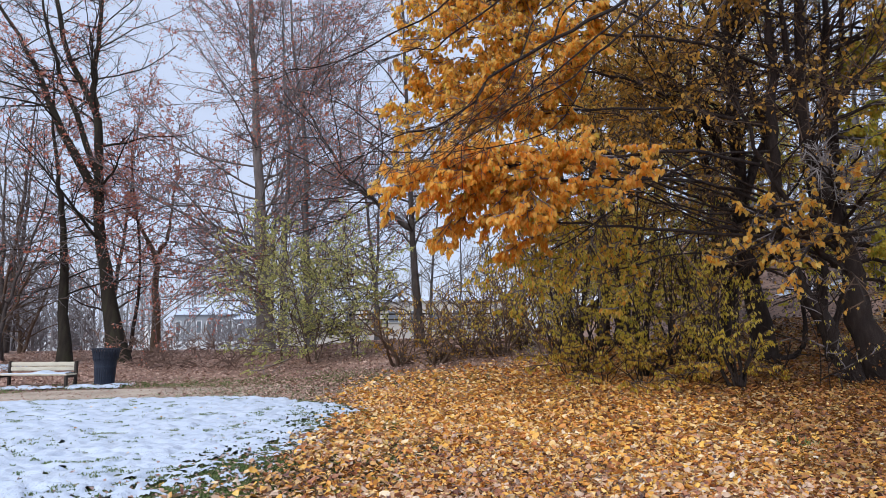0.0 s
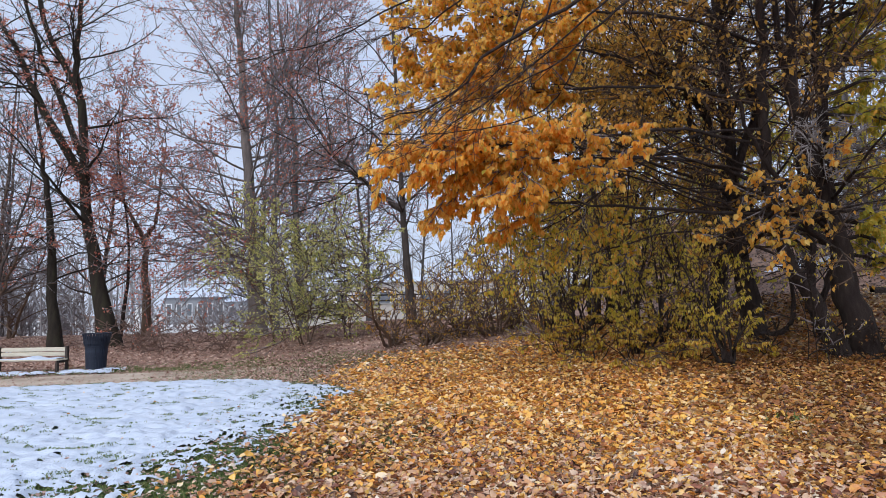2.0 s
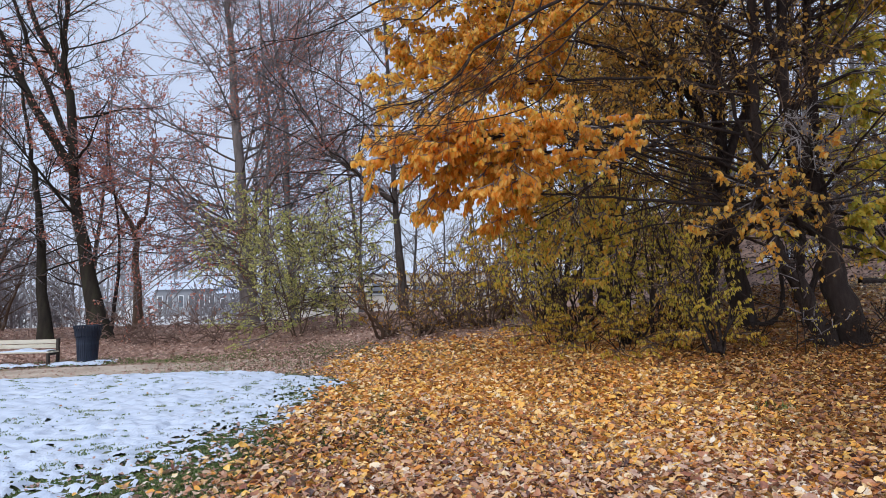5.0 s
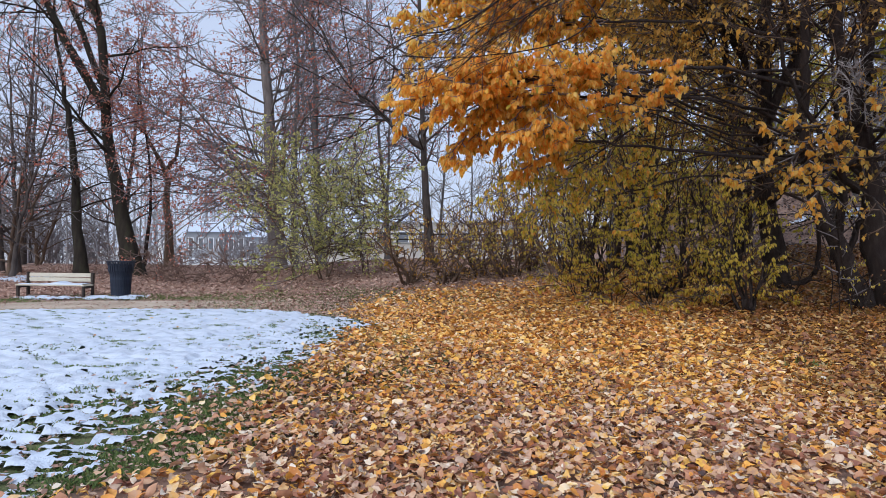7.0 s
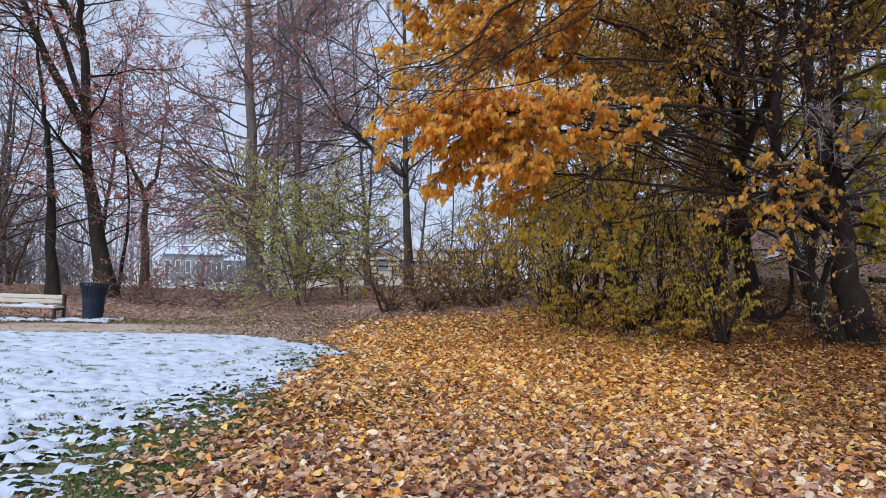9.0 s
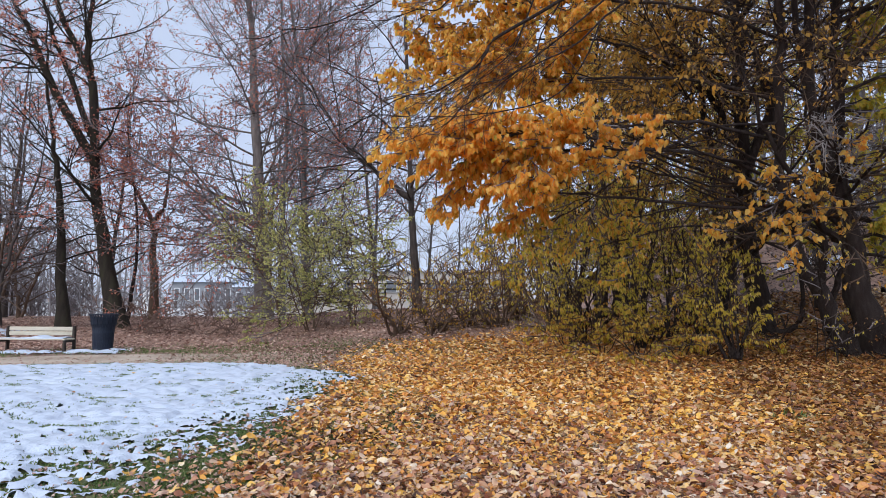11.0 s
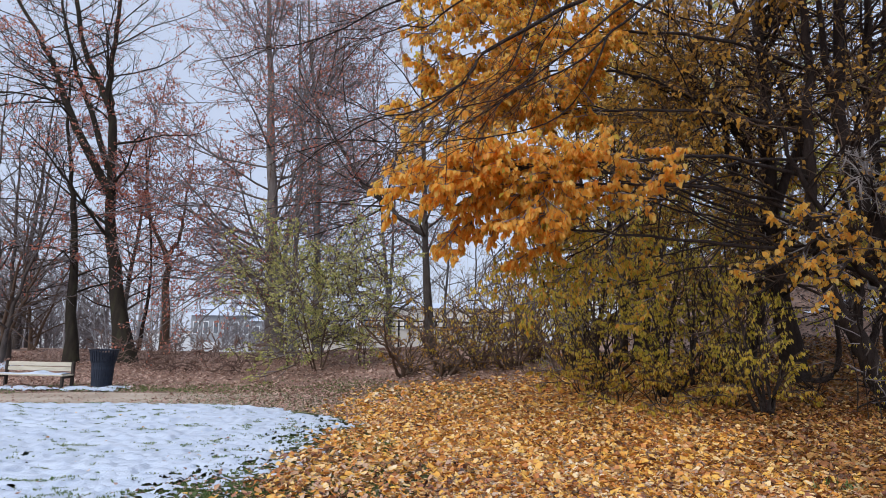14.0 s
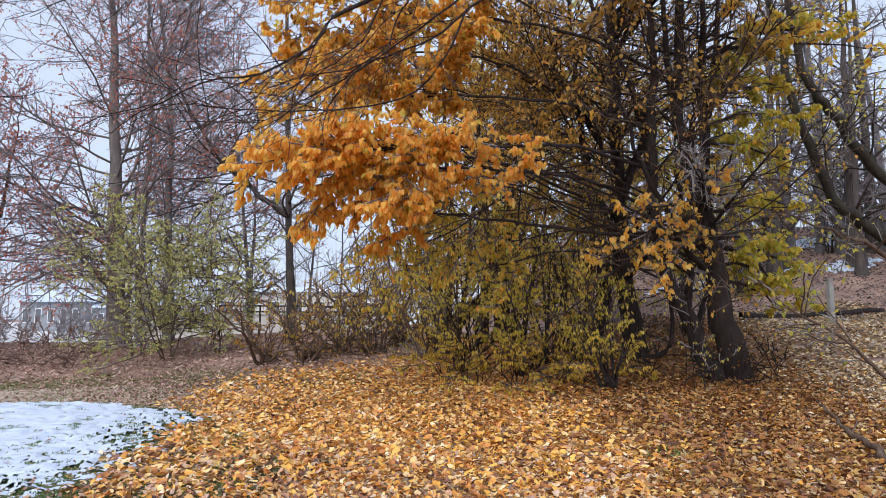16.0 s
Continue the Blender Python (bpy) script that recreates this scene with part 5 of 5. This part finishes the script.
GNARLED = dict(bark=M_BARK_BROWN, twig=M_TWIG_BROWN, gnarl=0.10, low=0.22, rise=-0.1, wide=0.08, limbs=6, flat=0.5, wander=0.24, boughs=(4, 0.5), sprays=(3, 0.55))
for x, y, hh, mt in ((2.6, 16.9, 2.3, M_LEAF_YELLOW), (1.6, 18.2, 2.3, M_LEAF_YELLOW), (2.2, 19.9, 3.4, M_LEAF_LIME), (0.6, 19.2, 2.1, M_LEAF_YELLOW), (-0.3, 18.0, 1.8, M_LEAF_YELLOW), (-1.4, 18.6, 1.9, M_LEAF_OCHRE), (3.0, 18.4, 3.8, M_LEAF_LIME), (2.3, 21.6, 4.6, M_LEAF_OCHRE), (3.6, 20.4, 4.6, M_LEAF_LIME), (1.2, 20.6, 3.0, M_LEAF_OCHRE)):
    layered_shrub("thin ochre shrub with level twigs and sparse leaves", x, y, hh, 2.0, 7, [HANG(mt, 3, 0.4, 0.085), HANG(M_LEAF_OCHRE, 1, 0.5, 0.085)], 0.016, 0.16, boughs=(7, 0.32), sprays=(4, 0.5), bark=M_BARK_BROWN, twig=M_TWIG_BROWN)
shrub("olive shrub with twisted dark stems", 2.8, 16.6, 2.4, 2.0, 6, YG(1, 0.5, M_LEAF_YELLOW), bark=M_BARK_BROWN, twig=M_TWIG_PALE, gnarl=0.08, low=0.22, wander=0.2, r0=0.06, rise=-0.1, wide=0.1, limbs=5, flat=0.5)
shrub("ochre shrub thinning to bare twigs", 1.45, 18.4, 2.2, 2.3, 6, YG(1, 0.4, M_LEAF_OCHRE), r0=0.05, **GNARLED)
shrub("ochre shrub thinning to bare twigs", 2.3, 19.6, 3.0, 1.9, 8, YG(2, 0.5, M_LEAF_YELLOW), r0=0.035, **GNARLED)
shrub("nearly bare shrub with a few yellow leaves", 0.5, 18.9, 2.3, 2.2, 9, YG(1, 0.45, M_LEAF_YELLOW), r0=0.026, **GNARLED)
shrub("nearly bare shrub with a few yellow leaves", -0.5, 17.6, 1.9, 2.2, 6, YG(1, 0.3, M_LEAF_OCHRE), r0=0.045, **GNARLED)
shrub("bare shrub with twisted dark stem and fine twigs", -1.55, 17.9, 1.7, 2.3, 6, YG(0, 0.4, M_LEAF_OCHRE), r0=0.06, **GNARLED)
shrub("tall green shrub with small leaves round a trunk", -4.5, 20.5, 4.3, 2.3, 6, [(M_LEAF_GREEN, 14, 0.078, 0.6, 0.6, 0.48, True)], limbs=11, r0=0.024, rise=0.0, boughs=(6, 0.5), bark=M_BARK_BROWN, twig=M_TWIG, flat=0.5, gnarl=0.03)
shrub("tall green shrub with small leaves", -5.9, 22.2, 4.6, 2.5, 5, [(M_LEAF_GREEN, 11, 0.078, 0.6, 0.6, 0.48, True)], limbs=11, r0=0.024, rise=0.0, boughs=(6, 0.5), bark=M_BARK_BROWN, twig=M_TWIG, flat=0.5, gnarl=0.03)
shrub("thin green shrub at the edge of the mound", -3.2, 21.0, 4.0, 2.4, 5, [(M_LEAF_GREEN, 9, 0.078, 0.6, 0.6, 0.48, True)], limbs=10, r0=0.022, rise=0.0, bark=M_BARK_BROWN, twig=M_TWIG, flat=0.5, gnarl=0.03)
for x, y, hh in ((-9.6, 21.6, 1.3), (-7.2, 20.6, 1.2), (-11.2, 22.8, 1.1)):
    shrub("leafless drooping thicket on the mound", x, y, hh, 2.8, 9, None, r0=0.006, rise=-0.5, bark=M_TWIG_BROWN, twig=M_TWIG_BROWN, boughs=(5, 0.5), sprays=(4, 0.55))
for x, y in ((8.6, 12.5), (9.4, 12.7), (7.8, 12.6), (6.9, 13.2)):
    shrub("low clump of thin bare shoots at the foot of the trunks", x, y, 0.8, 0.65, 7, [(M_LITTER_RUST, 2, 0.055, 0.5, 0.4, 0.3, True)], r0=0.0022, bark=M_BARK, twig=M_BARK, boughs=(2, 0.4), sprays=(2, 0.5), limbs=3, wide=0.5)
for x, y in ((14.5, 24.5), (17.5, 24.8), (20.6, 27), (11.5, 25), (25.6, 28.4), (18.6, 28.2), (22.6, 29.5), (28, 30), (26, 32.5), (20.5, 32), (30.5, 33)):
    shrub("bare brushwood on the leafy bank", x, y, 3.4, 2.0, 6, [(M_LITTER_BROWN, 1, 0.08, 0.5, 0.3, 0.2, True)], r0=0.03, boughs=(5, 0.45), sprays=(5, 0.5))


def stump(x, y, r, tall, label):
    z = ground_at(x, y)
    b = thing("stump", (x, y, z), label, "stump")
    P, R = curve_through([(x, y, z - 0.1), (x + 0.02, y, z + tall * 0.5), (x - 0.05, y, z + tall)], 8, r, r * 0.75, 0.5, 0.01)
    v, f = tubes([(P, R, 9)], (x, y, z))
    part("bole", mesh_from("bole", v, f, M_BARK, True), None, b)
    for k in range(4):
        a = 1.6 * k + 0.4
        P, R = curve_through([(x, y, z + tall * 0.7), (x + 0.25 * math.cos(a), y + 0.2 * math.sin(a), z + tall + 0.25), (x + 0.45 * math.cos(a), y + 0.3 * math.sin(a), z + tall + 0.8)], 6, r * 0.3, 0.008)
        v, f = tubes([(P, R, 5)], (x, y, z))
        part("shoot", mesh_from("shoot", v, f, M_BARK, True), None, b)


stump(5.5, 12.3, 0.12, 0.24, "gnarled dark stump with thin shoots among the leaves")
stump(2.8, 16.55, 0.14, 0.4, "twisted dark shrub stool at the edge of the leaves")
loop = thing("root_shoot", (8.15, 15.75, ground_at(8.15, 15.75)), "dark shoot curling up from the foot of the trunk", "branch")
P, R = curve_through([(8.0, 15.7, 0.62), (8.45, 15.6, 0.68), (8.75, 15.6, 0.95), (8.85, 15.6, 1.5), (8.8, 15.6, 2.2), (8.7, 15.6, 2.9)], 14, 0.085, 0.035)
v, f = tubes([(P, R, 8)], loop.location)
part("wood", mesh_from("wood", v, f, M_BARK, True), None, loop)


# ---- far woods ----
def far_trees(name, n, a0, a1, d0, d1, h0, h1, limbs, shoots, label, low, material=None):
    ang = np.radians(RNG.uniform(a0, a1, n))
    dist = RNG.uniform(d0, d1, n)
    hgt = RNG.uniform(h0, h1, n)
    x, y = dist * np.sin(ang), dist * np.cos(ang)
    deg = np.degrees(ang)
    ok = (material is not None) | ~((((deg > -25) & (deg < -14)) | ((deg > -11) & (deg < 9))) & (dist < 102))
    x, y, hgt = x[ok], y[ok], hgt[ok]
    n = len(x)
    t = np.linspace(0, 1, 5)[None, :, None]
    base = np.stack([x, y, height(x, y) - 0.2], -1)[:, None]
    P = base + t * (np.stack([RNG.normal(size=n) * 0.08 * hgt, RNG.normal(size=n) * 0.5, hgt], -1)[:, None])
    R = (0.009 * hgt[:, None] * (1 - 0.8 * t[..., 0]))
    P1, R1, L1 = spawn(P, R, limbs, low, 0.98, 52, hgt * 0.34, 4, 0.3, 0.1, 0.45, 0.022, shrink=0.3)
    P2, R2, L2 = spawn(P1, R1, shoots, 0.2, 1.0, 40, L1 * 0.45, 3, 0.2, 0.12, 0.6, 0.016)
    v, f = tubes([(P, R, 5), (P1, R1, 3), (P2, R2, 3)])
    tagged(new(name, mesh_from(name, v, f, material or M_FAR_HAZED, True)), label, "woods", kind="stuff")


# These woods and thickets carry the mist in their pale bark colour.
far_trees("far_woods", 190, -62, 66, 75, 160, 10, 18, 11, 3, "distant bare haze-grey woods behind the park", 0.2)
far_trees("far_thicket", 130, -50, -25, 40, 85, 3, 8, 9, 4, "haze-grey bare thicket behind the open ground", 0.05)
far_trees("far_thicket", 120, -32, 14, 104, 140, 8, 20, 7, 3, "haze-grey bare woods beyond the buildings", 0.05)
far_trees("far_thicket", 110, 22, 62, 40, 66, 5, 12, 9, 4, "haze-grey bare thicket on the far bank", 0.05)
far_trees("far_hedge", 95, -34, -9, 50, 64, 1.6, 3.6, 10, 5, "dim grey-brown hedge in front of the low buildings", 0.02, M_TWIG)
far_trees("far_hedge", 90, -48, -29, 40, 54, 2.5, 5.5, 10, 5, "dim grey hedge behind the open ground", 0.02, M_TWIG)
tagged(sheet("far_field", np.concatenate([np.arange(-150, 151, 6), [400, 1200, 2600]]), np.concatenate([np.arange(42, 160, 4), [400, 1200, 2600]]), M_FIELD, 0.06), "pale open ground with thin snow in the distance", "field", kind="structure")


# ---- bench, bin, post, log ----
def bench():
    b = thing("park_bench", (-10.87, 16.5, ground_at(-10.87, 16.5)), "cream slatted park bench with dark supports and snow on the seat", "bench", rz=-4)
    for x in (-0.92, 0.92):
        s = part("support", box_bm(x - 0.035, x + 0.035, 0.10, 0.18, -0.03, 0.69, 0.012), M_IRON, b)
        part("front_leg", box_bm(x - 0.035, x + 0.035, -0.26, -0.19, -0.03, 0.34, 0.012), M_IRON, s)
        part("arm_bracket", box_bm(x - 0.03, x + 0.03, -0.19, 0.10, 0.28, 0.34, 0.01), M_IRON, s)
    for z in (0.445, 0.565):
        part("back_slat", box_bm(-0.88, 0.88, 0.115, 0.155, z, z + 0.105, 0.01), M_BENCH, b)
    for y in (-0.28, -0.14, 0.0):
        part("seat_slat", box_bm(-0.97, 0.97, y, y + 0.12, 0.342, 0.38, 0.01), M_BENCH, b)
    xs, ys = np.linspace(-0.9, 0.9, 70), np.linspace(-0.27, 0.11, 16)
    X, Y = np.meshgrid(xs, ys, indexing="ij")
    D = 0.055 * np.exp(-((X - 0.15) / 0.2) ** 2) + 0.03 * lattice(X, Y, 0.25, 91) - 0.006 + 0.02 * step(-0.2, 0.7, X)
    D *= step(0.0, 0.05, 0.19 - np.abs(Y + 0.08))
    i, j = np.meshgrid(np.arange(69), np.arange(15), indexing="ij")
    a = i * 16 + j
    part("snow_cap", mesh_from("snow_cap", np.stack([X, Y, 0.379 + D], -1).reshape(-1, 3), np.stack([a, a + 16, a + 17, a + 1], -1).reshape(-1, 4), M_SNOW, True), None, b, "small heap of snow")


bench()


def bin_profile(z):
    return 0.232 + 0.05 * z + 0.035 * float(step(0.62, 0.72, z)) + 0.03 * float(step(0.8, 0.98, z))


def litter_bin():
    z0 = ground_at(-9.27, 16.75)
    b = thing("litter_bin", (-9.27, 16.75, z0), "dark navy slatted metal litter bin with flared rim", "bin")
    liner = bmesh.new()
    rings = []
    for z in (0.05, 0.3, 0.6, 0.66, 0.72, 0.82, 0.9):
        r = bin_profile(z) - 0.025
        rings.append([liner.verts.new((r * math.cos(a), r * math.sin(a), z)) for a in np.linspace(0, 2 * math.pi, 28, endpoint=False)])
    for lo, hi in zip(rings, rings[1:]):
        for k in range(28):
            liner.faces.new((lo[k], lo[(k + 1) % 28], hi[(k + 1) % 28], hi[k]))
    liner.faces.new(rings[0][::-1])
    part("liner", liner, M_BIN, b)
    slat = bmesh.new()
    zs = (0.03, 0.35, 0.62, 0.67, 0.72, 0.82, 0.9, 0.97)
    prev = None
    for z in zs:
        r = bin_profile(z)
        q = [slat.verts.new((rr, w, z)) for rr, w in ((r - 0.008, -0.022), (r + 0.006, -0.022), (r + 0.006, 0.022), (r - 0.008, 0.022))]
        if prev:
            for k in range(4):
                slat.faces.new((prev[k], prev[(k + 1) % 4], q[(k + 1) % 4], q[k]))
        else:
            slat.faces.new(q[::-1])
        prev = q
    slat.faces.new(prev)
    first = part("slat", slat, M_BIN, b)
    for k in range(1, 30):
        s = new("slat", first.data)
        s.parent = b
        s.matrix_basis = pose(0, 0, 0, 0, 0, 12 * k)
    for name, z, rad in (("rim", 0.975, 0.012), ("band", 0.64, 0.008), ("foot_ring", 0.03, 0.012)):
        a = np.linspace(0, 2 * np.pi, 41)
        R = bin_profile(z) + 0.006
        P = np.stack([R * np.cos(a), R * np.sin(a), np.full(41, z)], -1)[None]
        v, f = tubes([(P, np.full((1, 41), rad), 7)])
        part(name, mesh_from(name, v, f, M_BIN, True), None, b)


litter_bin()


def concrete_post():
    x, y = 16.34, 18.57
    z = ground_at(x, y)
    b = thing("concrete_post", (x, y, z), "weathered pale concrete fence post leaning slightly", "post")
    part("shaft", box_bm(-0.085, 0.085, -0.085, 0.085, -0.2, 1.42, 0.015), M_CONCRETE, b)
    part("cap", box_bm(-0.1, 0.1, -0.1, 0.1, 1.42, 1.47, 0.015), M_CONCRETE, b)


concrete_post()


def fallen_branch():
    pts = [(6.0, 6.75), (6.35, 7.3), (6.9, 8.2), (7.6, 9.2), (8.5, 10.5)]
    g = [(x, y, ground_at(x, y) + z) for (x, y), z in zip(pts, (0.06, 0.12, 0.10, 0.09, 0.07))]
    b = thing("fallen_branch", (6.0, 6.75, ground_at(6.0, 6.75)), "broken dark branch lying on the fallen leaves", "branch")
    P, R = curve_through(g, 20, 0.045, 0.022, 0.3, 0.014)
    v, f = tubes([(P, R, 9)], b.location)
    part("wood", mesh_from("wood", v, f, M_BARK_BROWN, True), None, b)
    P, R = curve_through([g[2], (7.15, 8.35, 0.24), (7.35, 8.7, 0.32)], 6, 0.015, 0.006)
    v, f = tubes([(P, R, 6)], b.location)
    part("stub", mesh_from("stub", v, f, M_BARK_BROWN, True), None, b)


fallen_branch()


def fallen_log():
    g = [(x, y, ground_at(x, y) + 0.1) for x, y in ((14.2, 20.2), (15.8, 19.9), (17.6, 20.0), (19.6, 19.8))]
    b = thing("fallen_log", g[0], "dark rotten log lying along the foot of the bank", "log")
    P, R = curve_through(g, 16, 0.15, 0.1, 0.1, 0.02)
    v, f = tubes([(P, R, 9)], b.location)
    part("wood", mesh_from("wood", v, f, M_BARK, True), None, b)


fallen_log()


# ---- far buildings and guard rail ----
def house(label, x0, x1, y0, y1, wall_h, roof_h, wall_mat, roof_mat, bays):
    b = thing("building", ((x0 + x1) / 2, (y0 + y1) / 2, 0), label, "building", "far buildings")
    w, d = (x1 - x0) / 2, (y1 - y0) / 2
    part("wall", box_bm(-w, w, -d, d, -0.3, wall_h), wall_mat, b)
    r = bmesh.new()
    c = [r.verts.new(p) for p in ((-w - 0.4, -d - 0.5, wall_h), (w + 0.4, -d - 0.5, wall_h), (w + 0.4, d + 0.5, wall_h), (-w - 0.4, d + 0.5, wall_h), (-w - 0.4, 0, wall_h + roof_h), (w + 0.4, 0, wall_h + roof_h))]
    for q in ((0, 1, 5, 4), (2, 3, 4, 5), (0, 4, 3), (1, 2, 5), (3, 2, 1, 0)):
        r.faces.new([c[k] for k in q])
    part("roof", r, roof_mat, b, "snow-covered roof")
    for k in range(bays):
        cx = -w + (k + 0.5) * 2 * w / bays
        ww = w / bays * 0.55
        win = part("window", box_bm(cx - ww, cx + ww, -d - 0.06, -d + 0.02, wall_h * 0.3, wall_h * 0.78, 0.02), M_WHITE, b)
        part("pane", box_bm(cx - ww + 0.1, cx + ww - 0.1, -d - 0.09, -d - 0.05, wall_h * 0.3 + 0.1, wall_h * 0.78 - 0.1), M_GLASS, win)


house("long low grey building with a snowy roof", -37.5, -29, 85, 95, 3.7, 1.6, M_WALL_GREY, M_SNOW, 6)
house("long low grey building with a snowy roof", -28.6, -21.5, 84, 92, 3.0, 1.3, M_WALL_GREY, M_SNOW, 5)
house("beige building beyond the guard rail", -12, 10, 70, 80, 4.6, 0.8, M_WALL_BEIGE, M_SNOW, 9)
wall = tagged(new("low_wall"), "low beige painted wall beyond the mound", "wall")
wall.location = (-3, 47, 0)
part("wall_body", box_bm(-9, 9, -0.15, 0.15, -0.2, 1.9, 0.03), M_WALL_BEIGE, wall)
part("coping", box_bm(-9.1, 9.1, -0.22, 0.22, 1.9, 2.0, 0.02), M_CONCRETE, wall)

rail = thing("guard_rail", (-1.2, 30.5, ground_at(-1.2, 30.5)), "dark metal two-bar railing behind the shrubs", "railing")
for k in range(5):
    x = -3.6 + 1.8 * k
    part("post", box_bm(x - 0.04, x + 0.04, -0.04, 0.04, -0.3, 1.3, 0.01), M_IRON, rail)
for z in (0.95, 1.22):
    part("rail", box_bm(-3.8, 3.8, -0.03, 0.03, z, z + 0.07, 0.01), M_IRON, rail)
sign = thing("white_post", (-28.9, 60, 0), "small white roadside post", "post")
part("shaft", box_bm(-0.35, 0.35, -0.1, 0.1, -0.2, 2.2, 0.03), M_WHITE, sign)


# ---- the nearest fallen leaves, one by one ----
def near_leaves():
    shapes = []
    for k in range(14):
        one = np.zeros((1, 3))
        L = np.array([RNG.uniform(0.085, 0.12)])
        v, f = curled(one, np.array([[1.0, 0, 0.0]]), np.array([[0, 0, 1.0]]), L, L * RNG.uniform(0.5, 0.75), RNG.uniform(0.0, 0.35, 1), RNG.uniform(-0.5, 0.8, 1), RNG.normal(size=1) * 0.12)
        shapes.append(mesh_from("fallen_leaf", v - np.array((L[0] * 0.5, 0, 0)), f, M_LITTER_SINGLE, True))
    x, y = RNG.uniform(-2.0, 2.4, 300), RNG.uniform(3.4, 5.6, 300)
    for k in range(300):
        ob = new("fallen_leaf", shapes[k % 14])
        ob.parent = ground
        ob.matrix_basis = pose(x[k], y[k], ground_at(x[k], y[k]) + 0.062, RNG.normal() * 12, RNG.normal() * 12, RNG.uniform(0, 360))


near_leaves()
